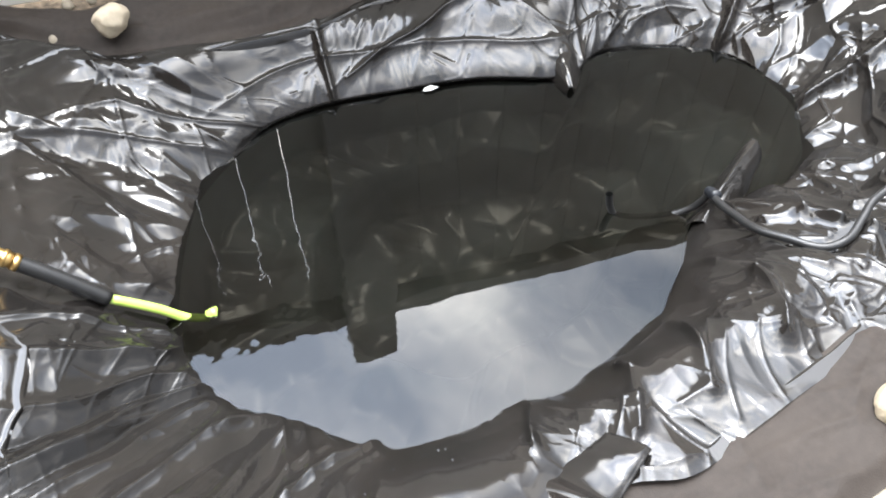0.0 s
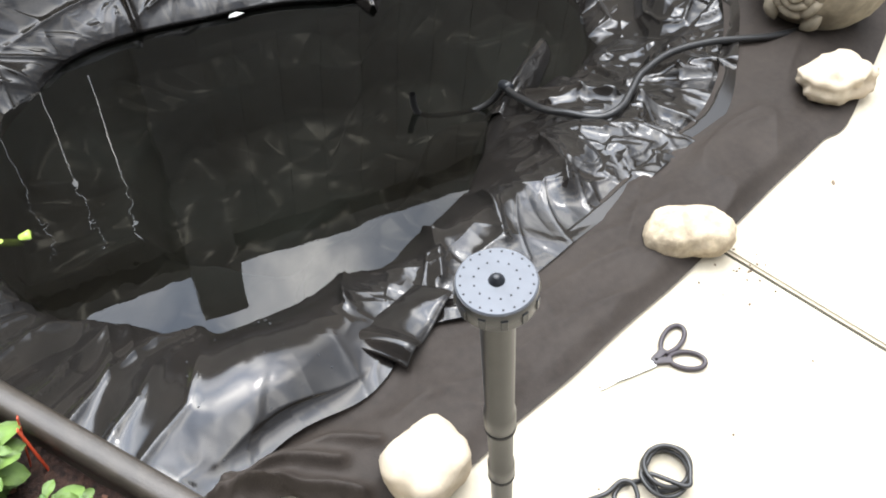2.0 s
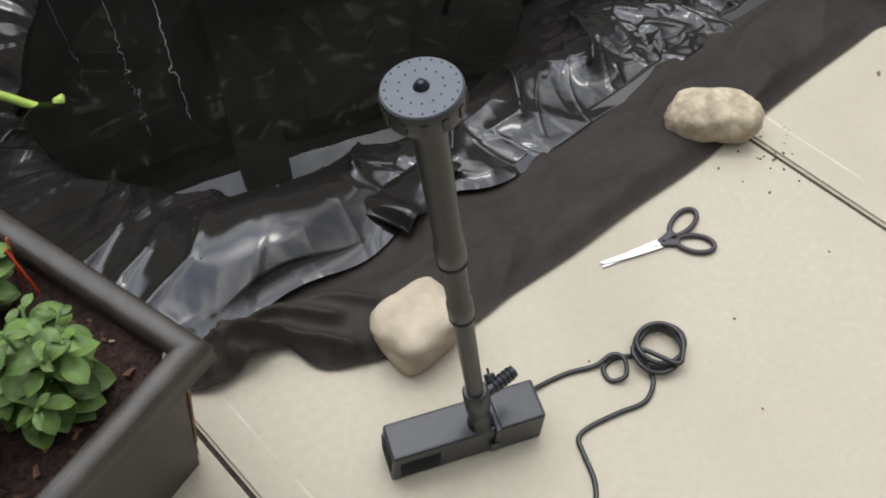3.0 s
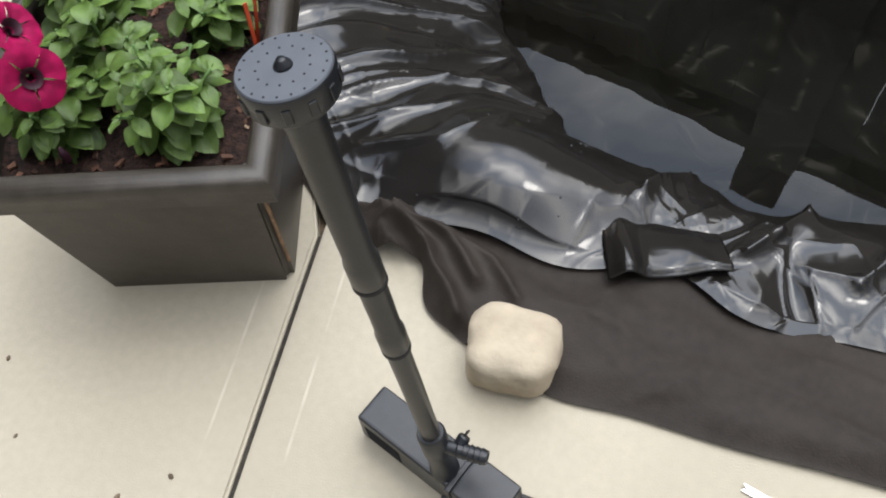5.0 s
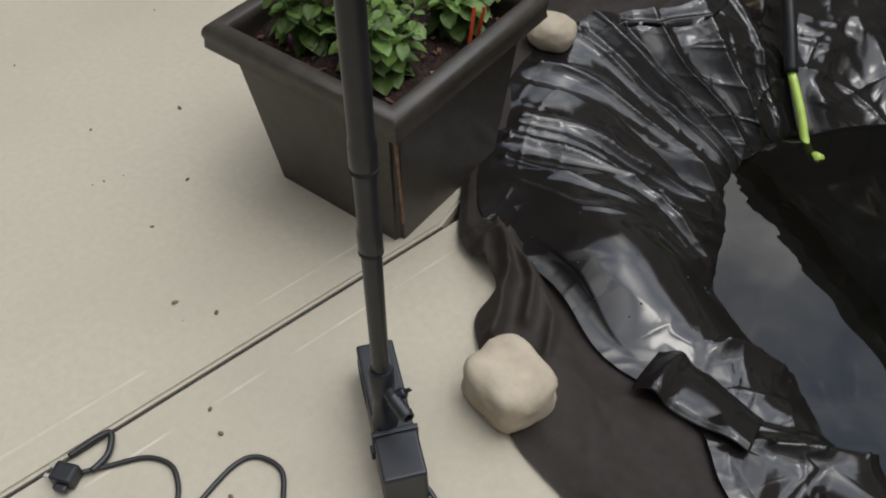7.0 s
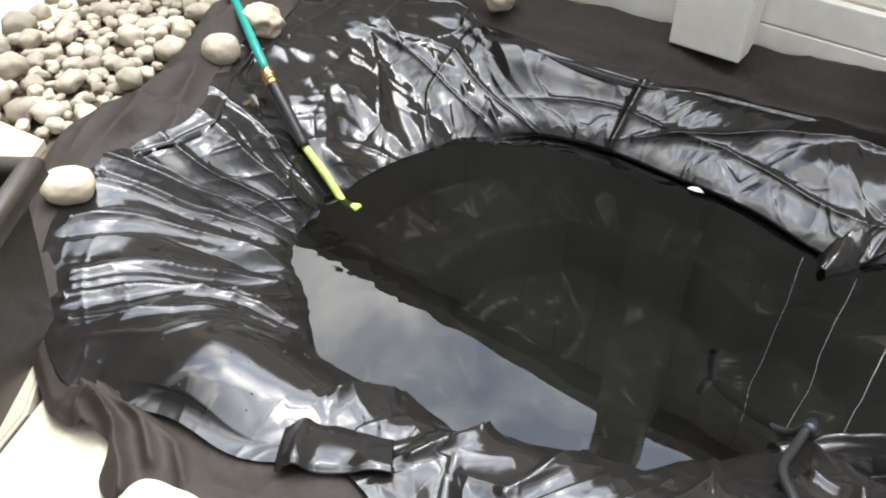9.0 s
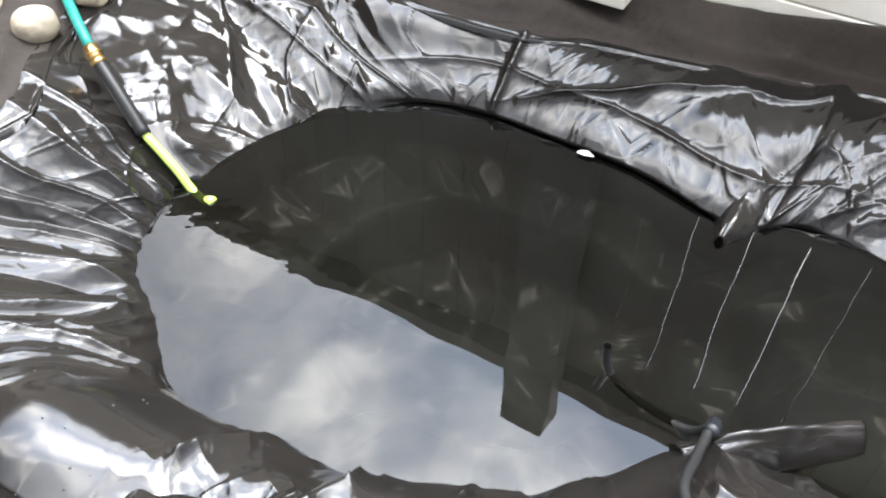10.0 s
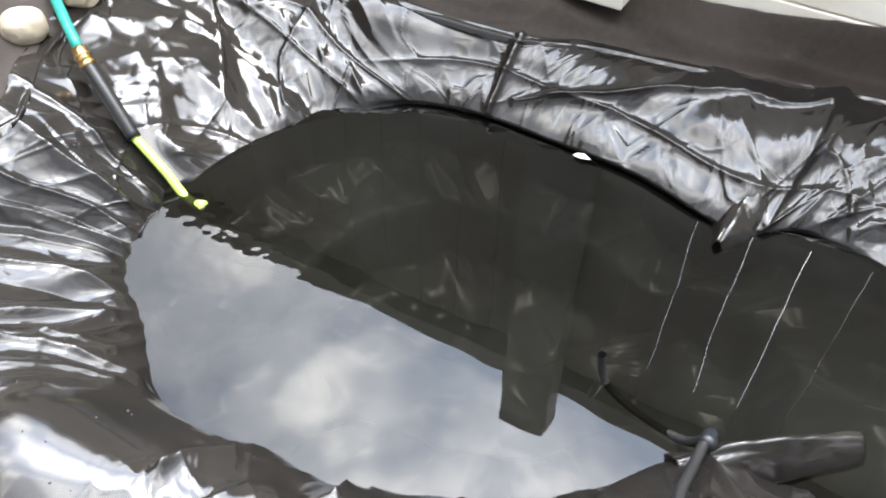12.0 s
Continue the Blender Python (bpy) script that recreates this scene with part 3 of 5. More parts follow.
    # the garden hose presses its bed into the sheet
    for a, b, low, wide in ((np.array([-0.04, 1.30, 0.005]), np.array([0.20, 1.145, -0.215]), -0.6, 0.045),
                            (np.array([1.290, 0.560, -0.11]), np.array([1.262, 0.385, -0.03]), 0.0, 0.022),
                            (np.array([1.262, 0.385, -0.03]), np.array([1.300, 0.318, -0.018]), 0.0, 0.022),
                            (np.array([1.300, 0.318, -0.018]), np.array([1.470, 0.335, -0.005]), 0.0, 0.022),
                            (np.array([1.470, 0.335, -0.005]), np.array([1.690, 0.270, 0.010]), 0.0, 0.022)):
        t = np.clip(((outer[..., :2] - a[:2]) @ (b - a)[:2]) / ((b - a)[:2] @ (b - a)[:2]), low, 1)
        near = np.exp(-(np.linalg.norm(outer[..., :2] - (a[:2] + t[..., None] * (b - a)[:2]), axis=-1) / wide) ** 4)
        bed = np.where(t < 0, 0.018, a[2] + t * (b - a)[2]) - (0.016 if low < 0 else 0.010)
        outer[..., 2] = np.where(outer[..., 2] > bed, outer[..., 2] * (1 - near) + near * bed, outer[..., 2])
    outer[..., 2] = np.where(v[:, None] > 0.92, np.maximum(outer[..., 2], 0.0075 + T_C[None, :]), outer[..., 2])
    nw = 46
    w = np.linspace(1, 0, nw, endpoint=False)
    k2 = np.interp(w, [0, 0.12, 0.45, 0.60, 1.0], [0, 0.05, 0.36, 0.44, 0.9995])
    ix = S_C[None, :, 0] + k2[:, None] * (POND_MID[0] - S_C[None, :, 0])
    iy = S_C[None, :, 1] + k2[:, None] * (POND_MID[1] - S_C[None, :, 1])
    depth = WATER - 0.012 - np.interp(w, [0, 0.12, 0.45, 0.60, 1.0], [0, 0.16, 0.19, 0.40, 0.43])[:, None]
    mask = smoothstep(0.0, 0.12, w)[:, None] * (1 - smoothstep(0.85, 1, w)[:, None])
    swirl = np.broadcast_to(ARC[None, :], ix.shape)
    iz = depth + mask * (0.045 * crumpled(21, 0.15, ix, iy) + 0.016 * crumpled(22, 0.06, ix, iy) + 0.040 * (1 - smoothstep(0.25, 0.6, k2)[:, None]) * crumpled(23, 0.12, swirl % loop, k2[:, None] * 0.30, loop))
    inner = np.stack([ix, iy, iz], -1)
    root = new("pond_liner")
    tagged(root, "crumpled glossy black plastic pond liner lining a hole in the ground", "pond liner")
    ring_sheet("basin", np.concatenate([inner, outer[:1]]), M_BASIN, root, "dull black liner under the water")
    ring_sheet("bank_sheet", outer, M_LINER, root, "crumpled glossy black sheet on the banks")
    return root


def build_water():
    """A fine even grid, cut a little wider than the shore so that its rim lies inside the bank."""
    grow = S_C + 0.06 * (S_C - POND_MID) / np.linalg.norm(S_C - POND_MID, axis=1)[:, None]
    bearing = np.arctan2(grow[:, 1] - POND_MID[1], grow[:, 0] - POND_MID[0])
    order = np.argsort(bearing)
    reach = np.linalg.norm(grow - POND_MID, axis=1)[order]
    bearing = bearing[order]
    gx, gy = np.meshgrid(np.arange(0.0, 2.1, 0.006), np.arange(0.30, 1.75, 0.006), indexing="ij")
    far = np.hypot(gx - POND_MID[0], gy - POND_MID[1])
    inside = far < np.interp(np.arctan2(gy - POND_MID[1], gx - POND_MID[0]), bearing, reach, period=2 * np.pi)
    # faint swell, and ripples where the tube dips in
    stir = np.exp(-((gx - 0.30) / 0.22) ** 2 - ((gy - 1.05) / 0.20) ** 2)
    gz = WATER + 0.00035 * perlin(gx * 4, gy * 4) + 0.00014 * perlin(gx * 11, gy * 11 + 3) + stir * (0.00026 * perlin(gx * 24 + 5, gy * 24) + 0.00012 * perlin(gx * 60, gy * 60 + 7))
    cell = inside[:-1, :-1] & inside[1:, :-1] & inside[1:, 1:] & inside[:-1, 1:]
    used = np.zeros(gx.shape, bool)
    for i, j in ((0, 0), (1, 0), (1, 1), (0, 1)):
        used[i:gx.shape[0] - 1 + i, j:gx.shape[1] - 1 + j] |= cell
    idx = np.full(gx.shape, -1)
    idx[used] = np.arange(used.sum())
    faces = np.stack([idx[:-1, :-1], idx[1:, :-1], idx[1:, 1:], idx[:-1, 1:]], -1)[cell]
    ob = mesh_ob("water", np.stack([gx[used], gy[used], gz[used]], -1), faces.tolist(), M_WATER)
    ob.visible_shadow = False
    tagged(ob, "still dark pond water mirroring clouds and the fence", "water", kind="structure")


def build_underlay():
    nv = 60
    v = np.linspace(0, 1, nv)
    start = E_C + 0.10 * (S_C - E_C)
    px = start[None, :, 0] + v[:, None] * (U_C - start)[None, :, 0]
    py = start[None, :, 1] + v[:, None] * (U_C - start)[None, :, 1]
    arc = np.broadcast_to(ARC[None, :], px.shape)
    span = np.linalg.norm(U_C - start, axis=1)[None, :]
    amp = np.minimum(1.0, span / 0.25) * (1 - smoothstep(0.8, 1.0, v)[:, None] * 0.8)
    z = 0.0045 + amp * (smoothstep(0.2, 0.45, v)[:, None] * (0.010 * (1 + crumpled(31, 0.15, px * 0.7, py)) + 0.0040 * (1 + crumpled(32, 0.055, px * 0.7, py))) + 0.004 * facets(px * 3.2 + 2, py * 6, 0.5) + 0.008 * crease(px * 2.0 + 4, py * 5 + 8) ** 6)
    z -= 0.012 * (1 - smoothstep(0.0, 0.15, v)[:, None])
    z += T_C[None, :] * (1 - smoothstep(0.1, 0.9, v)[:, None])
    west = np.exp(-((px + 0.30) / 0.16) ** 2) * smoothstep(0.7, 1.0, py) * (1 - smoothstep(0.85, 1.0, v)[:, None])
    z += west * (0.030 * crease(px * 7 + 3, py * 3.2 + 1) ** 1.6 + 0.018 * facets(px * 11, py * 8 + 9, 0.5))
    heap = np.exp(-((px - 0.12) / 0.06) ** 2 - ((py - 0.20) / 0.06) ** 2)
    z += heap * (0.018 + 0.045 * crease(px * 16, py * 16 + 3) ** 1.5)
    for ax, ay, bx, by in ((1.00, 0.035, 0.74, 0.115), (1.03, 0.085, 0.80, 0.165), (1.55, 0.02, 1.30, 0.09), (0.62, 0.03, 0.50, 0.15), (0.90, -0.02, 0.62, 0.07), (1.30, -0.02, 1.05, 0.10), (0.52, 0.03, 0.37, 0.15), (0.48, 0.11, 0.36, 0.13)):
        t = np.clip(((px - ax) * (bx - ax) + (py - ay) * (by - ay)) / ((bx - ax) ** 2 + (by - ay) ** 2), 0, 1)
        off = np.hypot(px - ax - t * (bx - ax), py - ay - t * (by - ay) - 0.015 * np.sin(3 * t))
        z += 0.007 * np.exp(-(off / 0.010) ** 1.5) * (1 - 0.7 * t) * smoothstep(0.0, 0.25, t)
    # slack wrinkles towards the fence
    slack = smoothstep(1.45, 1.7, py) * smoothstep(0.15, 0.4, v)[:, None] * (1 - smoothstep(0.85, 1.0, v)[:, None])
    z += slack * (0.012 * (1 + crumpled(33, 0.11, px * 0.8 + 0.5 * py, py * 1.3)) + 0.005 * (1 + crumpled(34, 0.05, px + 0.4 * py, py * 1.2)))
    # rucked folds along its edge between the planter and the squarish stone
    for tall, thin, line in ((0.034, 0.012, ((0.09, 0.245), (0.175, 0.195), (0.225, 0.13), (0.25, 0.085))), (0.026, 0.011, ((0.13, 0.25), (0.215, 0.215), (0.27, 0.15))), (0.016, 0.010, ((0.20, 0.235), (0.29, 0.19), (0.33, 0.13)))):
        off = np.full(px.shape, 9.0)
        for (ax, ay), (bx, by) in zip(line, line[1:]):
            t = np.clip(((px - ax) * (bx - ax) + (py - ay) * (by - ay)) / ((bx - ax) ** 2 + (by - ay) ** 2), 0, 1)
            off = np.minimum(off, np.hypot(px - ax - t * (bx - ax) + 0.008 * perlin(px * 14, py * 14), py - ay - t * (by - ay)))
        z += tall * np.exp(-(off / thin) ** 1.5)
    # it runs up against the foot of the fence
    along = smoothstep(1.2, 1.9, px) * smoothstep(1.25, 1.6, py)
    z += 0.10 * along * smoothstep(0.4, 1.0, v)[:, None]
    grid = np.stack([px, py, z], -1)[:, ::2]
    ob = ring_sheet("liner_underlay", grid, M_FABRIC)
    tagged(ob, "matte brown-black fabric underlay spread round the pond", "underlay")


def build_ground():
    start = E_C + 0.06 * (S_C - E_C)
    rings = []
    for k in (0, 0.15, 0.3, 0.6, 1.2, 3, 8, 30, 120, 600):
        away = start + k * (start - POND_MID) / np.linalg.norm(start - POND_MID, axis=1)[:, None]
        z = np.full(NS, -0.03 if k < 20 else -0.05)
        z = z + T_C * np.exp(-k / 0.25) + 0.01 * perlin(away[:, 0] * 3, away[:, 1] * 3)
        rings.append(np.c_[away, z])
    ob = ring_sheet("ground", np.stack(rings)[:, ::6], M_SOIL)
    tagged(ob, "bare brown garden soil", "ground", kind="structure")


def slab(name, outline):
    bm = bmesh.new()
    low = [bm.verts.new((x, y, -0.10)) for x, y in outline]
    top = [bm.verts.new((x, y, 0.0)) for x, y in outline]
    n = len(outline)
    bm.faces.new(low[::-1])
    bm.faces.new(top)
    for i in range(n):
        bm.faces.new((low[i], low[(i + 1) % n], top[(i + 1) % n], top[i]))
    bmesh.ops.recalc_face_normals(bm, faces=bm.faces[:])
    rim = [e for e in bm.edges if e.verts[0].co.z > -0.01 and e.verts[1].co.z > -0.01]
    bmesh.ops.bevel(bm, geom=rim, offset=0.005, segments=3, affect="EDGES")
    tagged(part(name, bm, M_CONCRETE), "pale tan broom-finished concrete patio slab", "patio slab", kind="structure")


pond_liner = build_liner()
build_water()
build_underlay()
build_ground()
G = 0.004
slab("pavement_1", [(-3.2, -1.5), (-G, -1.5), (-G, 0.20), (-0.06, 0.35 - G), (-3.2, 0.35 - G)])
slab("pavement_2", [(G, -1.5), (1.11 - G, -1.5), (1.11 - G, 0.02), (0.35, 0.08), (0.20, 0.20), (0.10, 0.255), (G, 0.24)])
slab("pavement_3", [(1.11 + G, -1.5), (3.2, -1.5), (3.2, -0.05), (1.11 + G, 0.02)])
slab("pavement_4", [(-3.2, 0.35 + G), (-0.07, 0.35 + G), (-0.12, 0.42), (-0.41, 0.60), (-0.48, 0.93), (-0.80, 1.02), (-0.93, 1.13), (-0.82, 1.6), (-0.74, 2.6), (-0.74, 3.5), (-3.2, 3.5)])
slab("pavement_5", [(-3.2, -4.5), (3.2, -4.5), (3.2, -1.5 - 2 * G), (-3.2, -1.5 - 2 * G)])


M_JOINT = material("dirty_joint_filler", (0.035, 0.03, 0.024), rough=0.95, var=0.4, scale=80)
for k, (x0, x1, y0, y1) in enumerate(((-0.005, 0.005, -1.5, 0.20), (1.105, 1.115, -1.5, 0.0), (-3.2, -0.08, 0.345, 0.355))):
    tagged(part("joint_%d" % (k + 1), box((x1 - x0, y1 - y0, 0.05), ((x0 + x1) / 2, (y0 + y1) / 2, -0.034)), M_JOINT), "dark dirt-filled joint between patio slabs", "joint", kind="structure")


# ---------------------------------------------------------------- unseen dark wall added west of the patio to darken the liner's reflections
M_DARK_WALL = material("added_wall_brown", (0.085, 0.07, 0.058), rough=0.9, spec=0.2, var=0.15, scale=20, bump=0.004, bump_scale=50)
dark_wall = part("wall_west_added", box((0.25, 10.6, 5.1), (-3.35, 1.85, 2.45), 0.01), M_DARK_WALL)
tagged(dark_wall, "plain dark brown wall, out of view, added to darken reflections", "wall", kind="structure")


# ---------------------------------------------------------------- fence
def build_fence():
    turn = radians(-22)
    root = new("fence")
    root.matrix_world = Matrix.Translation((1.0, 1.93, 0)) @ Matrix.Rotation(turn, 4, "Z")
    tagged(root, "white painted board fence with a wide post behind the pond", "fence", kind="structure")
    part("kickboard", box((7.0, 0.035, 0.096), (0.6, 0.0, 0.048), 0.004), M_FENCE, root)
    part("kickboard", box((7.0, 0.032, 0.100), (0.6, 0.001, 0.150), 0.004), M_FENCE, root)
    part("rail", box((7.0, 0.04, 0.08), (0.6, 0.062, 0.16), 0.004), M_FENCE, root)
    part("rail", box((7.0, 0.04, 0.09), (0.6, 0.062, 1.22), 0.004), M_FENCE, root)
    part("top_trim", box((7.0, 0.135, 0.090), (0.6, 0.030, 1.340), 0.004), M_FENCE, root)
    part("rail", box((7.0, 0.02, 0.15), (0.6, 0.108, 1.260), 0.004), M_FENCE, root)
    r = random.Random(4)
    pitch, wide = 0.166, 0.1628
    src = None
    for k in range(-22, 21):
        if src is None:
            src = part("board", box((wide, 0.02, 1.04), (0, 0.0, 0.0), 0.001, 1), M_FENCE, root)
            ob = src
        else:
            ob = new("board", src.data)
            ob.parent = root
        ob.location = (0.70 + (k + 0.5) * pitch + r.uniform(-0.0004, 0.0004), 0.03, 0.205 + 0.52 + r.uniform(-0.004, 0.004))
        ob.rotation_euler = (0, radians(r.uniform(-0.03, 0.03)), 0)
    part("post", box((0.208, 0.112, 1.56), (0.116, -0.0755, 0.80), 0.006), M_FENCE, root)


build_fence()


# ---------------------------------------------------------------- planter
def planter(name, half, low_half, height, soil_drop):
    """Square tapered box with a rolled rim, thick walls and soil."""
    root = new(name)

    def loop(bm, r, z):
        return [bm.verts.new((sx * r, sy * r, z)) for sx, sy in ((-1, -1), (1, -1), (1, 1), (-1, 1))]

    def skin(profile):
        bm = bmesh.new()
        rings = [loop(bm, r, z) for r, z in profile]
        for a, b in zip(rings, rings[1:]):
            for i in range(4):
                bm.faces.new((a[i], a[(i + 1) % 4], b[(i + 1) % 4], b[i]))
        return bm, rings
    wall_top = half - 0.024
    bm, rings = skin([(low_half - 0.02, 0.004), (low_half, 0.0), (wall_top, height - 0.02), (wall_top - 0.008, height - 0.02),
                      (low_half - 0.010, 0.012)])
    bm.faces.new(rings[0][::-1])
    bm.faces.new(rings[-1])
    bmesh.ops.recalc_face_normals(bm, faces=bm.faces[:])
    up = [e for e in bm.edges if abs(e.verts[0].co.z - e.verts[1].co.z) > 0.1]
    bmesh.ops.bevel(bm, geom=up, offset=0.012, segments=3, affect="EDGES")
    part("body", bm, M_PLANTER, root)
    roll = []
    for i in range(13):
        a = math.pi * (-0.15 + 1.25 * i / 12)
        roll.append((half - 0.018 + 0.018 * math.cos(a), height - 0.020 + 0.020 * math.sin(a)))
    bm, rings = skin([(half - 0.004, height - 0.047), (half, height - 0.045)] + roll + [(half - 0.034, height - 0.05)])
    bmesh.ops.recalc_face_normals(bm, faces=bm.faces[:])
    ob = part("rim", bm, M_PLANTER, root, "rolled dark plastic rim", smooth=True)
    m = ob.modifiers.new("edge", "EDGE_SPLIT")
    m.split_angle = radians(50)
    n = 34
    s = half - 0.035
    verts, faces = [], []
    for j in range(n):
        for i in range(n):
            x, y = -s + 2 * s * i / (n - 1), -s + 2 * s * j / (n - 1)
            z = height - soil_drop + 0.012 * noise.noise((x * 14, y * 14, 1.7)) + 0.006 * noise.noise((x * 45, y * 45, 3.1))
            verts.append((x, y, z))
    for j in range(n - 1):
        for i in range(n - 1):
            faces.append((j * n + i, j * n + i + 1, (j + 1) * n + i + 1, (j + 1) * n + i))
    mesh_ob("soil", verts, faces, M_MULCH, root, "dark brown potting mulch")
    return root


PL_AT, PL_TURN, PL_H = Vector((-0.195, 0.225, 0.0)), 13.0, 0.345
main_planter = planter("planter_box", 0.205, 0.150, PL_H, 0.052)
main_planter.matrix_world = Matrix.Translation(PL_AT) @ Matrix.Rotation(radians(PL_TURN), 4, "Z")
tagged(main_planter, "dark bronze plastic square planter box with a rolled rim", "planter")
body_verts = [v.co.copy() for c in main_planter.children if c.name.startswith("body") for v in c.data.vertices]
corner_low = max((v for v in body_verts if v.z < 0.008), key=lambda v: v.x - v.y)
corner_top = max((v for v in body_verts if v.z > PL_H - 0.03), key=lambda v: v.x - v.y)
tube("worn_edge", [corner_low.lerp(corner_top, k) + Vector((-0.0014, 0.0014, 0)) for k in (0.15, 0.5, 0.88)], 0.0028, M_SCUFF, main_planter, "scuffed brown corner", seg=8, n=8)

far_planter = planter("planter_box", 0.20, 0.16, 0.34, 0.06)
far_planter.matrix_world = Matrix.Translation((-0.66, 2.06, 0.0)) @ Matrix.Rotation(radians(8), 4, "Z")
tagged(far_planter, "dark bronze plastic planter box standing past the river stones", "planter")


def chip_scatter():
    r = random.Random(11)
    meshes = []
    for k in range(4):
        bm = bmesh.new()
        bmesh.ops.create_cube(bm, size=1.0)
        for v in bm.verts:
            v.co = Vector((v.co.x * 0.011, v.co.y * 0.006, v.co.z * 0.003)) * r.uniform(0.7, 1.25)
        for mat in (M_CHIP, M_CHIP_PALE):
            me = bpy.data.meshes.new("bark_chip")
            bm.to_mesh(me)
            me.materials.append(mat)
            meshes.append(me)
        bm.free()
    for i in range(190):
        me = meshes[2 * r.randrange(4) + (1 if r.random() < 0.16 else 0)]
        ob = new("bark_chip", me)
        ob.parent = main_planter
        x, y = r.uniform(-0.165, 0.165), r.uniform(-0.165, 0.165)
        z = PL_H - 0.052 + 0.012 * noise.noise((x * 14, y * 14, 1.7)) + 0.003
        ob.matrix_local = pose(x, y, z, r.uniform(-25, 25), r.uniform(-25, 25), r.uniform(0, 360)) @ Matrix.Scale(r.uniform(0.5, 1.3), 4)


chip_scatter()


def leaf_mesh(seed, length, width):
    """Ovate leaf with a folded midrib and a wavy margin, growing along +x."""
    r = random.Random(seed)
    nu, nw = 9, 6
    verts, faces = [], []
    curl = r.uniform(0.25, 0.7)
    for i in range(nu + 1):
        u = i / nu
        half = width * (math.sin(math.pi * min(1, u ** 1.25)) ** 0.62) * 0.5 * (0.55 + 0.45 * min(1, 2 * u)) + 0.0009
        for j in range(nw + 1):
            s = 2 * j / nw - 1
            z = 0.22 * half * abs(s) ** 1.3 - curl * length * u * u * 0.55 + 0.10 * length * math.sin(2.6 * u)
            z += 0.0012 * math.sin(9 * u + 4 * s + seed) * abs(s)
            verts.append((u * length, s * half, z))
    for i in range(nu):
        for j in range(nw):
            a = i * (nw + 1) + j
            faces.append((a, a + 1, a + nw + 2, a + nw + 1))
    me = bpy.data.meshes.new("leaf")
    me.from_pydata(verts, [], faces)
    me.materials.append(M_LEAF)
    me.polygons.foreach_set("use_smooth", [True] * len(me.polygons))
    return me


LEAVES = [leaf_mesh(k, l, w) for k, (l, w) in enumerate(((0.050, 0.029), (0.043, 0.025), (0.034, 0.018), (0.024, 0.011), (0.056, 0.034)))]


def petunia(at, spread, shoots, seed, label):
    r = random.Random(seed)
    root = new("petunia_plant")
    root.matrix_world = Matrix.Translation(at)
    tagged(root, label, "plant", group="petunias in the planter")
    for k in range(shoots):
        a = 2 * math.pi * k / shoots + r.uniform(-0.4, 0.4)
        lean = 0.0 if k == 0 else r.uniform(0.45, 1.0)
        top = Vector((spread * lean * math.cos(a), spread * lean * math.sin(a), r.uniform(0.095, 0.160) * (1.15 - 0.4 * lean)))
        mid = Vector((top.x * 0.55, top.y * 0.55, top.z * 0.62))
        tube("stem", [(0, 0, -0.015), mid, top], 0.0022, M_STEM, root, seg=6, n=8)
        count = 15
        for i in range(count):
            u = (i + 0.6) / count
            p = Vector((0, 0, 0)).lerp(mid, min(1, u * 2)) if u < 0.5 else mid.lerp(top, (u - 0.5) * 2)
            big = u < 0.6
            me = LEAVES[r.choice((0, 1, 4)) if big else r.choice((1, 2)) if u < 0.85 else 3]
            ob = new("leaf", me)
            ob.parent = root
            yaw = math.degrees(a) + i * 137.5 + r.uniform(-18, 18)
            pitch = r.uniform(-6, 22) - (55 * max(0, u - 0.55))
            ob.matrix_local = Matrix.Translation(p) @ pose(0, 0, 0, 0, 0, yaw) @ pose(0, 0, 0, r.uniform(-14, 14), pitch, 0) @ Matrix.Scale(r.uniform(0.8, 1.12), 4)
    return root


def in_planter(x, y, z=PL_H - 0.05):
    return Matrix.Translation(PL_AT) @ Matrix.Rotation(radians(PL_TURN), 4, "Z") @ Vector((x, y, z))


petunia(in_planter(0.065, -0.085), 0.070, 9, 21, "leafy green petunia growing in dark mulch")
petunia(in_planter(0.095, 0.100), 0.066, 9, 22, "leafy green petunia beside orange plant stakes")
petunia(in_planter(-0.03, 0.015), 0.070, 9, 23, "leafy green petunia in the planter's middle")
bloom = petunia(in_planter(-0.085, -0.085), 0.058, 8, 24, "green petunia with crimson trumpet blooms")
petunia(in_planter(-0.10, 0.125), 0.056, 8, 25, "leafy green petunia near the planter's rim")


def petal_mesh():
    verts, faces = [], []
    nu, nw = 7, 6
    for i in range(nu + 1):
        u = i / nu
        for j in range(nw + 1):
            s = 2 * j / nw - 1
            ang = s * radians(38) * (0.75 + 0.25 * u)
            rad = 0.005 + 0.036 * u * (1 - 0.10 * abs(s) ** 3)
            verts.append((rad * math.cos(ang), rad * math.sin(ang), 0.016 * u ** 0.5 - 0.020 * max(0, u - 0.55) ** 1.5 + 0.0016 * math.cos(7 * s) * u))
    for i in range(nu):
        for j in range(nw):
            a = i * (nw + 1) + j
            faces.append((a, a + 1, a + nw + 2, a + nw + 1))
    me = bpy.data.meshes.new("petal")
    me.from_pydata(verts, [], faces)
    me.materials.append(M_PETAL)
    me.polygons.foreach_set("use_smooth", [True] * len(me.polygons))
    return me


PETAL = petal_mesh()


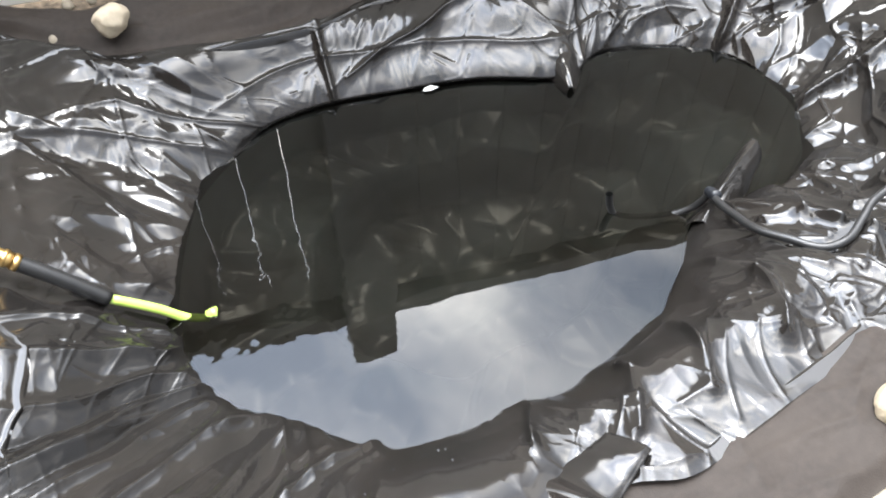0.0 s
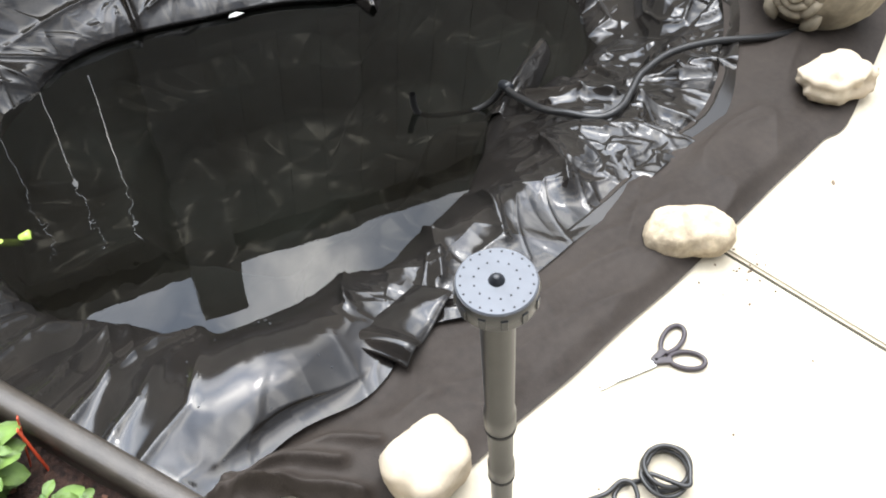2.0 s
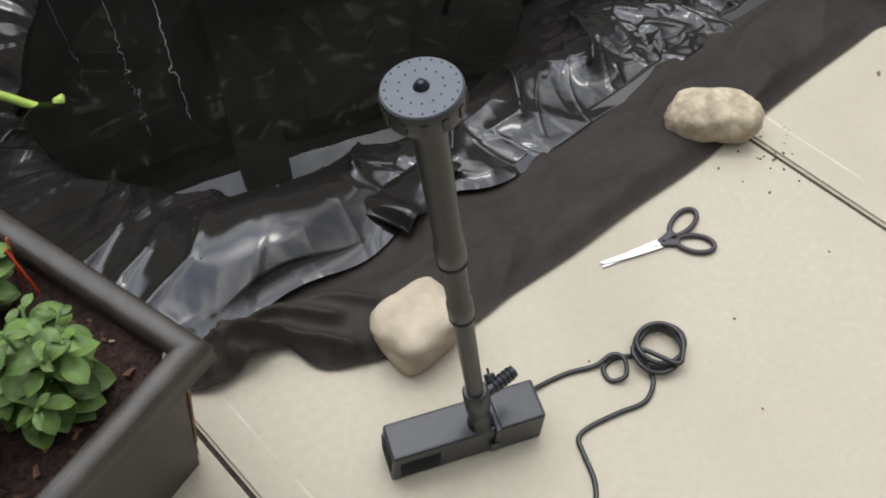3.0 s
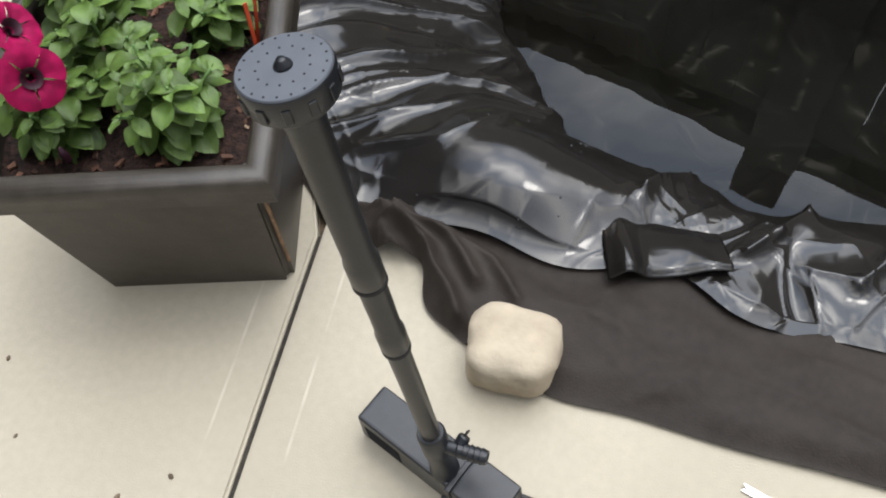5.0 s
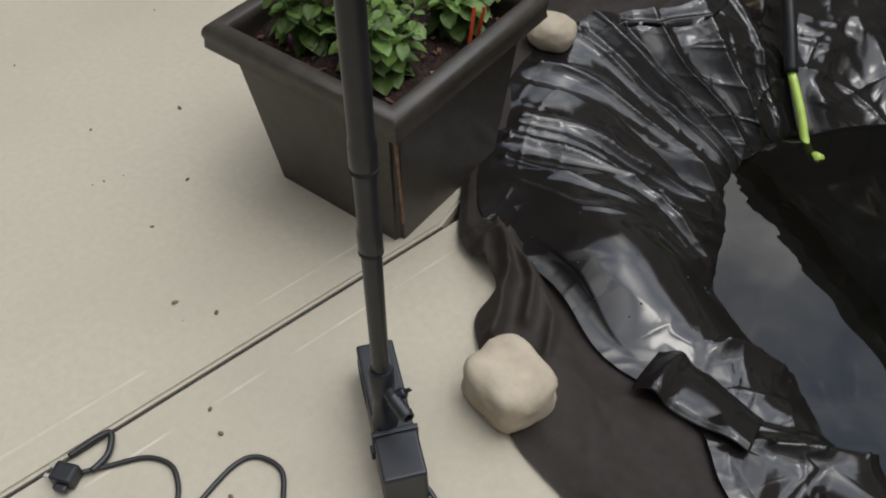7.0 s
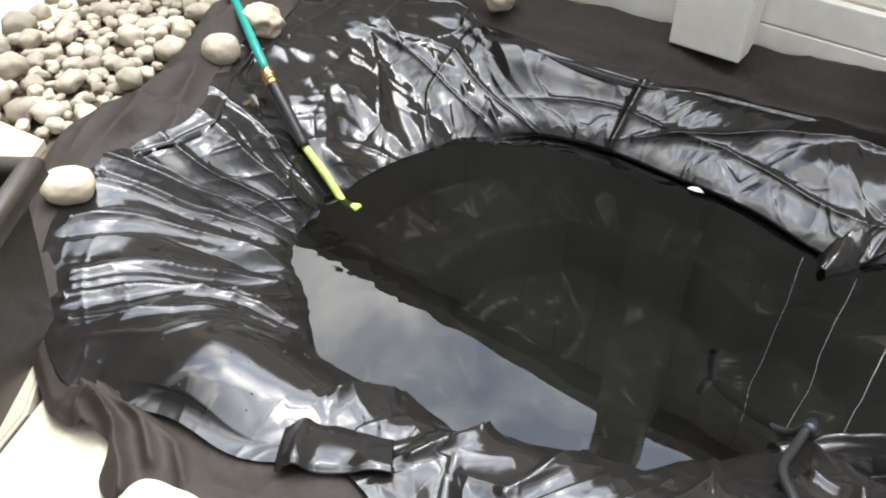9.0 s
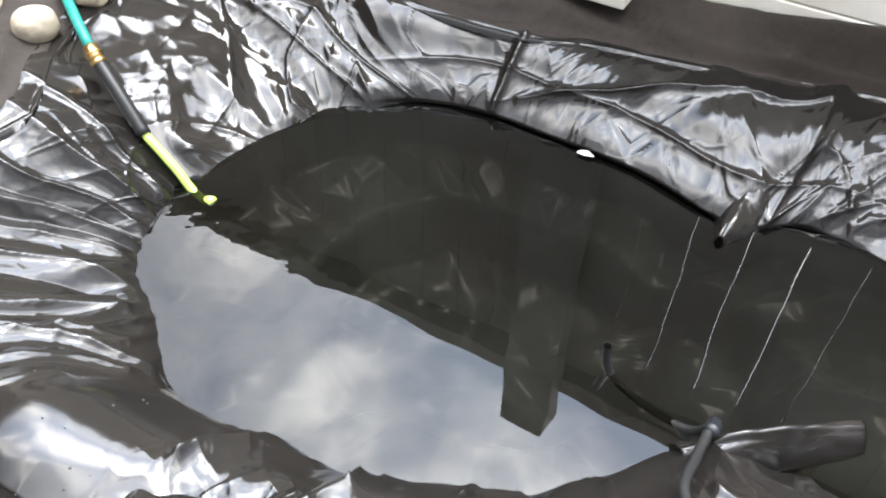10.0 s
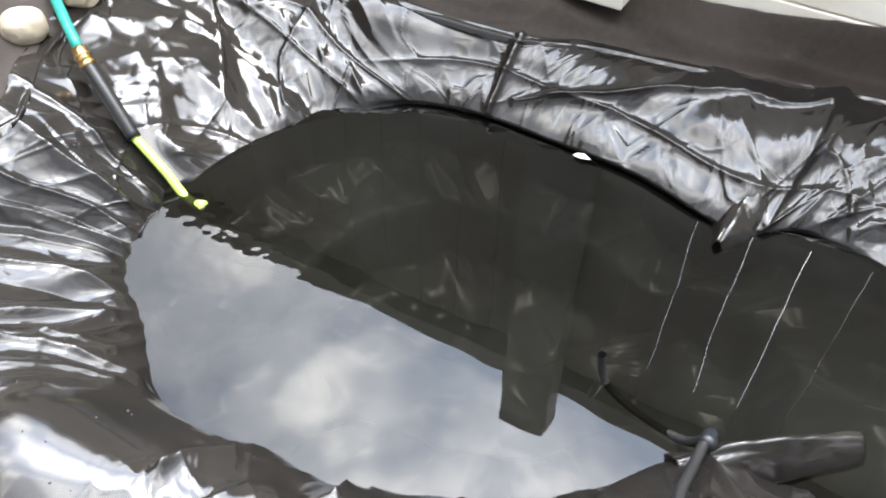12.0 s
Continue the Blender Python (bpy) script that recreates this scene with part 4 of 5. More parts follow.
def flower(parent, at, rx, rz, size):
    head = part("bloom", lathe([(0.0015, -0.03), (0.004, -0.012), (0.0065, 0.001), (0.0125, 0.0095), (0.0135, 0.0105)], 16, cap=False), M_THROAT, parent,
                "crimson trumpet bloom with dark throat", smooth=True)
    head.matrix_local = Matrix.Translation(at) @ pose(0, 0, 0, rx, 0, rz) @ Matrix.Scale(size, 4)
    for k in range(5):
        p = new("petal", PETAL)
        p.parent = head
        p.matrix_local = pose(0, 0, 0, 0, 0, 72 * k) @ Matrix.Translation((0, 0, -0.002))


flower(bloom, (0.036, -0.022, 0.150), 58, 55, 0.95)
flower(bloom, (0.000, 0.022, 0.175), 50, 100, 0.85)
tube("stem", [(0, 0, 0.03), (-0.02, 0.02, 0.14), (-0.035, 0.03, 0.215)], 0.0018, M_STEM, bloom, seg=6, n=10)
part("bud", lathe([(0.001, 0), (0.006, 0.006), (0.009, 0.018), (0.007, 0.028), (0.002, 0.033)], 10), M_PETAL, bloom, "wilted crimson bud", smooth=True).location = (-0.035, 0.03, 0.210)
part("bud", lathe([(0.001, 0), (0.005, 0.008), (0.006, 0.022), (0.002, 0.034)], 10), M_THROAT, bloom, "dark folded bud", smooth=True).location = (0.035, -0.05, 0.02)


def plant_stake(x, y, lean):
    root = new("plant_stake")
    bm = box((0.0060, 0.0016, 0.095), (0, 0, 0.034), 0.0006, 1)
    root_ob = part("blade", bm, M_RED, root)
    root_ob.rotation_euler = (radians(lean), radians(8), 0)
    root.matrix_world = Matrix.Translation(in_planter(x, y, PL_H - 0.05)) @ Matrix.Rotation(radians(60), 4, "Z")
    tagged(root, "thin orange-red plastic stake pushed into mulch", "plant stake", group="plant stakes")


plant_stake(0.150, 0.070, 8)
plant_stake(0.153, 0.045, -6)


# ---------------------------------------------------------------- fountain pump
def fountain_pump():
    root = new("fountain_pump")
    root.matrix_world = Matrix.Translation((0.276, -0.131, 0)) @ Matrix.Rotation(radians(-26), 4, "Z")
    tagged(root, "black fountain pump with tall riser and round spray head", "pump")
    inv = root.matrix_world.inverted()
    body = part("housing", box((0.224, 0.056, 0.078), (0, 0, 0.042), 0.005, 3, taper=1.04), M_PUMP, root)
    for sx, n in ((-1, 9),):
        for i in range(n):
            part("vent_slot", box((0.0015, 0.044, 0.0022), (-0.1155, 0, 0.014 + i * 0.0062), 0.0004, 1), M_HOLE, body)
    for i in range(8):
        for sy in (-1, 1):
            part("vent_slot", box((0.060, 0.0014, 0.0020), (-0.072, sy * 0.0289, 0.014 + i * 0.0062), 0.0004, 1), M_HOLE, body)
    part("end_cap", box((0.070, 0.0605, 0.081), (0.081, 0, 0.0425), 0.005, 3, taper=1.03), M_PUMP, root)
    part("clip", box((0.008, 0.066, 0.050), (0.043, 0, 0.060), 0.002), M_PUMP, root, "black retaining clip")
    part("clip_tab", box((0.014, 0.006, 0.020), (0.040, -0.034, 0.030), 0.002), M_PUMP, root)
    # riser, leaning a little
    foot, top = inv @ Vector((0.293, -0.150, 0.075)), inv @ Vector((0.229, -0.093, 0.735))
    axis = top - foot
    turn = axis.to_track_quat("Z", "Y").to_matrix().to_4x4()
    pole = Matrix.Translation(foot) @ turn
    ln = axis.length

    def on_pole(name, profile, mat, label="", parent=None, seg=32):
        ob = part(name, lathe(profile, seg), mat, parent or root, label, smooth=True)
        ob.matrix_local = pole
        m = ob.modifiers.new("edge", "EDGE_SPLIT")
        m.split_angle = radians(40)
        return ob
    on_pole("outlet_socket", [(0.019, -0.006), (0.019, 0.010), (0.0165, 0.014), (0.0155, 0.060), (0.0175, 0.066), (0.0175, 0.112), (0.0150, 0.116)], M_PUMP)
    on_pole("riser_pipe", [(0.0115, 0.10), (0.0125, 0.32)], M_RISER)
    on_pole("riser_pipe", [(0.0125, 0.32), (0.0148, 0.325), (0.0148, 0.352), (0.0130, 0.360), (0.0135, 0.435)], M_RISER)
    on_pole("collar", [(0.0135, 0.318), (0.0150, 0.319), (0.0150, 0.323), (0.0135, 0.324)], M_HOLE, "dark seam ring")
    on_pole("riser_pipe", [(0.0137, 0.435), (0.0160, 0.440), (0.0160, 0.468), (0.0142, 0.478), (0.0152, ln - 0.03)], M_RISER)
    on_pole("collar", [(0.0147, 0.433), (0.0162, 0.434), (0.0162, 0.438), (0.0147, 0.439)], M_HOLE, "dark seam ring")
    head = on_pole("spray_head", [(0.0155, ln - 0.035), (0.017, ln - 0.022), (0.027, ln - 0.014), (0.0325, ln - 0.008), (0.0335, ln + 0.010), (0.0328, ln + 0.013)], M_PUMP, seg=48)
    face = part("spray_plate", lathe([(0.0322, 0.0), (0.0322, 0.0016), (0.0314, 0.0026), (0.0001, 0.0027)], 48), M_HEAD, head, "slate-grey perforated plate", smooth=False)
    face.matrix_local = Matrix.Translation((0, 0, ln + 0.012))
    hole = None
    for count, rad in ((20, 0.0285), (13, 0.0180)):
        for i in range(count):
            a = 2 * math.pi * i / count
            if hole is None:
                hole = part("spray_hole", lathe([(0.0009, 0.0), (0.0009, 0.0003)], 8), M_HOLE, face)
                ob = hole
            else:
                ob = new("spray_hole", hole.data)
                ob.parent = face
            ob.location = (rad * math.cos(a), rad * math.sin(a), 0.0026)
    noz = part("nozzle", lathe([(0.0068, 0), (0.0060, 0.002), (0.0036, 0.005), (0.0030, 0.006)], 20), M_PUMP, face, "black centre nozzle", smooth=True)
    noz.location = (0, 0, 0.0024)
    for i in range(12):
        a = 2 * math.pi * i / 12
        ob = part("grip", box((0.0018, 0.006, 0.012), (0, 0, 0), 0.0005, 1), M_PUMP, head)
        ob.matrix_local = Matrix.Translation((0.0335 * math.cos(a), 0.0335 * math.sin(a), ln + 0.001)) @ pose(0, 0, 0, 0, 0, math.degrees(a))
    # barbed side outlet with its knob
    side = part("side_outlet", lathe([(0.0085, 0.0), (0.0085, 0.018)] + [q for k in range(5) for q in ((0.0105, 0.020 + 0.007 * k), (0.0088, 0.026 + 0.007 * k))] + [(0.0088, 0.056), (0.0068, 0.056), (0.0068, 0.045)], 24),
                M_PUMP, root, "ribbed black side outlet", smooth=False)
    east = (inv.to_3x3() @ Vector((0.97, -0.10, 0.05))).normalized()
    side.matrix_local = Matrix.Translation(foot + 0.085 * axis.normalized() + 0.010 * east) @ east.to_track_quat("Z", "Y").to_matrix().to_4x4()
    knob = part("flow_knob", lathe([(0.007, 0), (0.008, 0.002), (0.008, 0.010), (0.0065, 0.012)], 16), M_PUMP, root)
    knob.matrix_local = Matrix.Translation(foot + 0.088 * axis.normalized() + 0.026 * east + Vector((0.002, 0.007, 0.0))) @ Matrix.Rotation(radians(-62), 4, "X")
    part("knob_fin", box((0.002, 0.009, 0.012), (0, 0, 0.014), 0.0006, 1), M_PUMP, knob)
    # the lead, lying on the concrete
    c = 0.0042
    coil = []
    for i in range(0, 50):
        a = radians(150 - i * 27)
        rad = 0.034 + 0.012 * ((i * 0.037) % 1.0)
        coil.append((0.612 + 0.007 * math.sin(i * 0.23) + rad * math.cos(a), -0.243 + 0.9 * rad * math.sin(a), c + 0.0014 * i * 0.35 + 0.002 * math.sin(i)))
    lead = [(0.372, -0.150, 0.020), (0.395, -0.150, 0.012), (0.430, -0.155, c), (0.475, -0.170, c), (0.515, -0.192, c + 0.002), (0.545, -0.200, 0.016), (0.553, -0.218, 0.018),
            (0.535, -0.238, 0.012), (0.515, -0.226, c), (0.522, -0.205, c), (0.550, -0.205, c)] + coil + \
           [(0.585, -0.228, 0.020), (0.575, -0.250, 0.010), (0.560, -0.275, c), (0.525, -0.285, c), (0.480, -0.268, c), (0.430, -0.252, c), (0.405, -0.253, c), (0.392, -0.275, c),
            (0.370, -0.315, c), (0.335, -0.340, c), (0.295, -0.338, c), (0.262, -0.312, c), (0.222, -0.290, c), (0.182, -0.305, c), (0.172, -0.340, c), (0.190, -0.408, c), (0.193, -0.430, c),
            (0.180, -0.434, c), (0.148, -0.415, c), (0.112, -0.408, c), (0.078, -0.430, c), (0.055, -0.478, c), (0.042, -0.512, 0.008)]
    cable = tube("power_cable", [inv @ Vector(p) for p in lead], 0.0040, M_CABLE, root, "black rubber power lead, loosely coiled", seg=10, n=620)
    tail = tube("cable_tail", [inv @ Vector(p) for p in ((0.050, -0.500, 0.009), (0.040, -0.470, 0.009), (0.012, -0.452, 0.010), (0.006, -0.470, 0.010), (0.006, -0.515, 0.008))], 0.0050, M_CABLE, root, seg=10, n=40)
    plug = part("plug", box((0.036, 0.030, 0.026), (0, 0, 0), 0.006, 3), M_PUMP, root, "black moulded mains plug")
    plug.matrix_local = inv @ Matrix.Translation((0.036, -0.530, 0.0145)) @ pose(0, 0, 0, 0, 0, 35)
    part("pin", box((0.016, 0.0065, 0.003), (-0.022, 0.008, 0), 0.0006, 1), M_STEEL, plug, "steel plug pin")
    part("pin", box((0.016, 0.0065, 0.003), (-0.022, -0.008, 0), 0.0006, 1), M_STEEL, plug, "steel plug pin")
    part("pin_cover", box((0.020, 0.010, 0.012), (0.004, -0.020, 0.0), 0.003), M_PUMP, plug)


fountain_pump()


# ---------------------------------------------------------------- scissors
def scissors():
    root = new("scissors")
    root.matrix_world = Matrix.Translation((0.671, -0.077, 0.0)) @ Matrix.Rotation(radians(-21), 4, "Z")
    tagged(root, "steel scissors with dark plastic handles lying on concrete", "scissors")

    def blade(sign, z, tilt):
        out = [(0.0, 0.0), (0.006, 0.0045 * sign), (0.060, 0.0085 * sign), (0.115, 0.0090 * sign), (0.132, 0.004 * sign), (0.132, -0.006 * sign), (0.112, -0.005 * sign), (0.0, -0.0008 * sign)]
        bm = bmesh.new()
        a = [bm.verts.new((x, y, z)) for x, y in out]
        b = [bm.verts.new((x, y, z + 0.0022)) for x, y in out]
        n = len(out)
        bm.faces.new(a[::-1])
        bm.faces.new(b)
        for i in range(n):
            bm.faces.new((a[i], a[(i + 1) % n], b[(i + 1) % n], b[i]))
        bmesh.ops.recalc_face_normals(bm, faces=bm.faces[:])
        ob = part("blade", bm, M_STEEL, root, "bright steel blade")
        ob.matrix_local = Matrix.Translation((0.105, 0, 0)) @ Matrix.Rotation(radians(tilt), 4, "Z") @ Matrix.Translation((-0.105, 0, 0))
    blade(1, 0.0020, 2.2)
    blade(-1, 0.0046, -2.2)
    part("pivot", lathe([(0.0045, 0), (0.0045, 0.0015), (0.003, 0.0024)], 16), M_STEEL, root, "steel pivot screw").location = (0.108, 0, 0.0066)

    def handle(sign, length, wide, turn):
        pts = []
        for i in range(17):
            a = 2 * math.pi * i / 16
            pts.append((0.5 * length - 0.5 * length * math.cos(a), 0.5 * wide * math.sin(a) * (0.75 + 0.25 * math.sin(a / 2)), 0.0058))
        ob = tube("handle_loop", pts, 0.0047, M_HANDLE, root, "dark plastic finger loop", seg=10, n=56, tips=False)
        ob.matrix_local = Matrix.Translation((0.146, 0.008 * sign, 0)) @ Matrix.Rotation(radians(turn), 4, "Z")
        sh = part("handle_shank", box((0.036, 0.014, 0.0095), (0, 0, 0.0056), 0.003), M_HANDLE, root)
        sh.matrix_local = Matrix.Translation((0.134, 0.006 * sign, 0)) @ Matrix.Rotation(radians(turn * 0.7), 4, "Z")
    handle(1, 0.072, 0.036, 25)
    handle(-1, 0.066, 0.038, -30)


scissors()


# ---------------------------------------------------------------- stones
def rock(name, at, size, turn, mat, seed, label, square=2.6, rough=0.14, sink=0.0, pits=0.0, tilt=0.0):
    me = stone_mesh(name, size, mat, seed, rough, square, 4, pits)
    ob = new(name, me)
    ob.matrix_world = Matrix.Translation((at[0], at[1], at[2] - sink)) @ pose(0, 0, 0, tilt, 0, turn)
    tagged(ob, label, "rock")


rock("rock", (0.346, 0.040, 0.006), (0.130, 0.112, 0.098), -4, M_ROCK, 3, "squarish cream stone holding down the underlay", 3.6, 0.10, pits=0.06)
rock("rock", (1.066, -0.020, 0.004), (0.175, 0.105, 0.085), -47, M_ROCK_SPECK, 8, "oblong cream stone with dark lichen specks", 2.9, 0.12)
rock("rock", (1.735, -0.035, 0.004), (0.185, 0.120, 0.095), -25, M_ROCK, 14, "angular cream stone on the underlay's corner", 2.3, 0.30)
rock("rock", (-0.262, 0.730, 0.012), (0.112, 0.098, 0.078), 20, M_ROCK, 5, "rounded cream stone beside the planter", 2.3, 0.08)
rock("rock", (-0.216, 1.375, 0.012), (0.105, 0.092, 0.088), 40, M_PEBBLE, 6, "smooth grey-brown river stone on the liner", 2.2, 0.06)
rock("rock", (-0.175, 1.56, 0.012), (0.125, 0.100, 0.085), -20, M_ROCK, 27, "rough tan stone beside the garden hose", 2.2, 0.30)
rock("rock", (0.450, 1.900, 0.01), (0.088, 0.074, 0.080), 15, M_ROCK, 31, "small pale stone against the fence foot", 2.3, 0.16)
rock("rock", (-1.23, 1.36, 0.0), (0.095, 0.080, 0.060), 15, M_PEBBLE, 33, "lone round stone on the concrete", 2.2, 0.1)


def river_stones():
    r = random.Random(5)
    kinds = [stone_mesh("river_stone", (0.07 * r.uniform(0.85, 1.2), 0.058 * r.uniform(0.85, 1.15), 0.045 * r.uniform(0.85, 1.3)), M_PEBBLE, 50 + k, 0.25, 2.7, 3) for k in range(9)]
    made = []
    corner = ((-0.92, 1.10), (-0.78, 1.00), (-0.46, 0.94), (-0.37, 1.22), (-0.42, 1.60), (-0.33, 2.0), (-0.50, 2.4), (-0.95, 1.75))

    def inside(x, y):
        hit = False
        for (ax, ay), (bx, by) in zip(corner, corner[1:] + corner[:1]):
            if (ay > y) != (by > y) and x < (bx - ax) * (y - ay) / (by - ay) + ax:
                hit = not hit
        return hit
    tries = 0
    while len(made) < 230 and tries < 20000:
        tries += 1
        x, y = r.uniform(-0.95, -0.32), r.uniform(0.93, 2.3)
        s = r.choice((1.35, 1.1, 0.9, 0.8, 0.65, 0.55, 0.5)) * (1.0 if tries < 4000 else 0.62)
        if not inside(x, y) or any((x - a) ** 2 + (y - b) ** 2 < (0.028 * (s + q)) ** 2 for a, b, q in made):
            continue
        if -0.89 < x < -0.43 and y > 1.83:
            continue
        made.append((x, y, s))
        ob = new("river_stone", r.choice(kinds))
        ob.matrix_world = Matrix.Translation((x, y, -0.022 + r.uniform(0, 0.012))) @ pose(0, 0, 0, r.uniform(-12, 12), r.uniform(-12, 12), r.uniform(0, 360)) @ Matrix.Scale(s, 4)
        tagged(ob, "rounded grey-tan river stone in a loose bed", "stone", group="river stones")


river_stones()


def crumbs():
    """Grit and bits of dry debris on the concrete."""
    r = random.Random(9)
    bm = bmesh.new()
    spots = [(-0.614, -0.007), (-0.411, -0.099), (-0.155, -0.26), (-0.091, -0.218), (0.065, -0.318), (0.113, -0.326), (0.209, -0.366), (1.45, -0.17)]
    spots += [(r.uniform(-0.9, 1.9), r.uniform(-0.9, -0.12)) for _ in range(18)] + [(r.uniform(-1.0, -0.45), r.uniform(-0.3, 0.7)) for _ in range(9)]
    spots += [(r.gauss(1.12, 0.05), r.gauss(-0.14, 0.03)) for _ in range(22)]
    for k, (x, y) in enumerate(spots):
        s = 0.0042 if k < 8 else r.uniform(0.0010, 0.0032)
        m = pose(x, y, s * 0.35, r.uniform(0, 60), r.uniform(0, 60), r.uniform(0, 360)) @ Matrix.Diagonal((s * r.uniform(1, 1.8), s, s * 0.7, 1))
        bmesh.ops.create_icosphere(bm, subdivisions=1, radius=1.0, matrix=m)
    ob = part("debris", bm, M_TWIG)
    tagged(ob, "specks of grit and dry debris on the concrete", "debris", kind="stuff")


crumbs()


def fence_foot_gravel():
    """Small stones and clods between the underlay and the fence."""
    r = random.Random(19)
    bm = bmesh.new()
    for k in range(90):
        x = r.uniform(-0.3, 0.75)
        y = r.uniform(2.0, 2.20) - 0.25 * max(0, x - 0.3)
        s = r.uniform(0.006, 0.026) * (0.6 if k > 25 else 1.0)
        m = pose(x, y, -0.02 + s * 0.4, r.uniform(0, 60), r.uniform(0, 60), r.uniform(0, 360)) @ Matrix.Diagonal((s * r.uniform(0.9, 1.5), s, s * 0.7, 1))
        bmesh.ops.create_icosphere(bm, subdivisions=2, radius=1.0, matrix=m)
    for v in bm.verts:
        v.co += 0.004 * Vector((noise.noise(v.co * 60), noise.noise(v.co * 60 + Vector((9, 0, 0))), noise.noise(v.co * 60 + Vector((0, 9, 0)))))
    tagged(part("gravel", bm, M_PEBBLE, smooth=True), "loose small stones on bare soil at the fence foot", "gravel", kind="stuff")


fence_foot_gravel()


# ---------------------------------------------------------------- hoses
def garden_hose():
    root = new("garden_hose")
    tagged(root, "teal garden hose with brass coupling and lime tube reaching into water", "garden hose")
    a, b, c, d = Vector((-0.040, 1.300, 0.022)), Vector((0.080, 1.205, -0.105)), Vector((0.232, 1.128, -0.212)), Vector((-0.062, 1.322, 0.040))
    tube("hose", [(-0.90, 2.75, 0.03), (-0.62, 2.20, 0.06), (-0.42, 1.80, 0.075), (-0.26, 1.58, 0.075), (-0.13, 1.405, 0.065), d], 0.0125, M_TEAL, root, "teal rubber hose", seg=16, n=60)
    tube("coupling", [d, a], 0.0165, M_BRASS, root, "brass hose coupling", seg=14, n=4)
    tube("coupling_ring", [a.lerp(d, 0.30), a.lerp(d, 0.55)], 0.0195, M_BRASS, root, "knurled brass ring", seg=12, n=3)
    tube("coupling_ring", [a.lerp(b, 0.0), a.lerp(b, 0.06)], 0.0185, M_BRASS, root, "brass end ring", seg=12, n=3)
    tube("sleeve", [a, a.lerp(b, 0.5) + Vector((0, 0, 0.004)), b], 0.0165, M_CABLE, root, "black rubber sleeve", seg=16, n=16)
    tube("wand", [b.lerp(a, 0.03), (0.155, 1.166, -0.162), (0.198, 1.141, -0.205), (0.240, 1.118, -0.228)], 0.0105, M_GREEN, root, "lime-green plastic tube", seg=16, n=10)
    tube("tip", [(0.240, 1.118, -0.208), (0.258, 1.108, -0.1985)], 0.0120, M_GREEN, root, "bright lime tip at the waterline", seg=16, n=4)


garden_hose()


def pond_tube():
    root = new("pond_hose")
    tagged(root, "black flexible hose running from the bank into the water", "hose")
    sheet = [c for c in pond_liner.children if c.name.startswith("bank_sheet")][0].data
    co = np.empty(len(sheet.vertices) * 3)
    sheet.vertices.foreach_get("co", co)
    co = co.reshape(-1, 3)
    line = catmull([Vector(p) for p in ((1.318, 0.618, -0.125), (1.285, 0.545, -0.095), (1.250, 0.460, -0.050), (1.258, 0.385, -0.026), (1.278, 0.328, -0.016), (1.330, 0.306, -0.010), (1.400, 0.318, -0.004),
                                        (1.47, 0.333, 0.002), (1.58, 0.320, 0.012), (1.69, 0.262, 0.018), (1.80, 0.175, 0.020), (1.90, 0.12, 0.02))], 44)
    rest = []
    for p in line:
        near = co[np.hypot(co[:, 0] - p[0], co[:, 1] - p[1]) < 0.012]
        rest.append(max(p[2], float(near[:, 2].max()) + 0.004 if len(near) else p[2]))
    rest = np.convolve(np.pad(rest, 3, mode="edge"), np.ones(7) / 7, "valid")
    tube("hose", [(p[0], p[1], float(z)) for p, z in zip(line, rest)], 0.0092, M_CABLE, root, "black ribbed hose on the liner", seg=14, n=120)
    tube("hose", [(1.325, 0.625, -0.120), (1.305, 0.648, -0.180), (1.26, 0.690, -0.216), (1.21, 0.728, -0.224), (1.170, 0.762, -0.214), (1.152, 0.775, -0.180), (1.145, 0.780, -0.135)], 0.0085, M_CABLE, root, "black hose under water", seg=14, n=40, tips=False)
    part("collar", lathe([(0.0125, -0.02), (0.0140, -0.012), (0.0140, 0.012), (0.0125, 0.02)], 18), M_PUMP, root, "black hose connector", smooth=True).matrix_local = \
        Matrix.Translation((1.322, 0.618, -0.118)) @ (Vector((0.035, 0.08, -0.045))).to_track_quat("Z", "Y").to_matrix().to_4x4()


pond_tube()


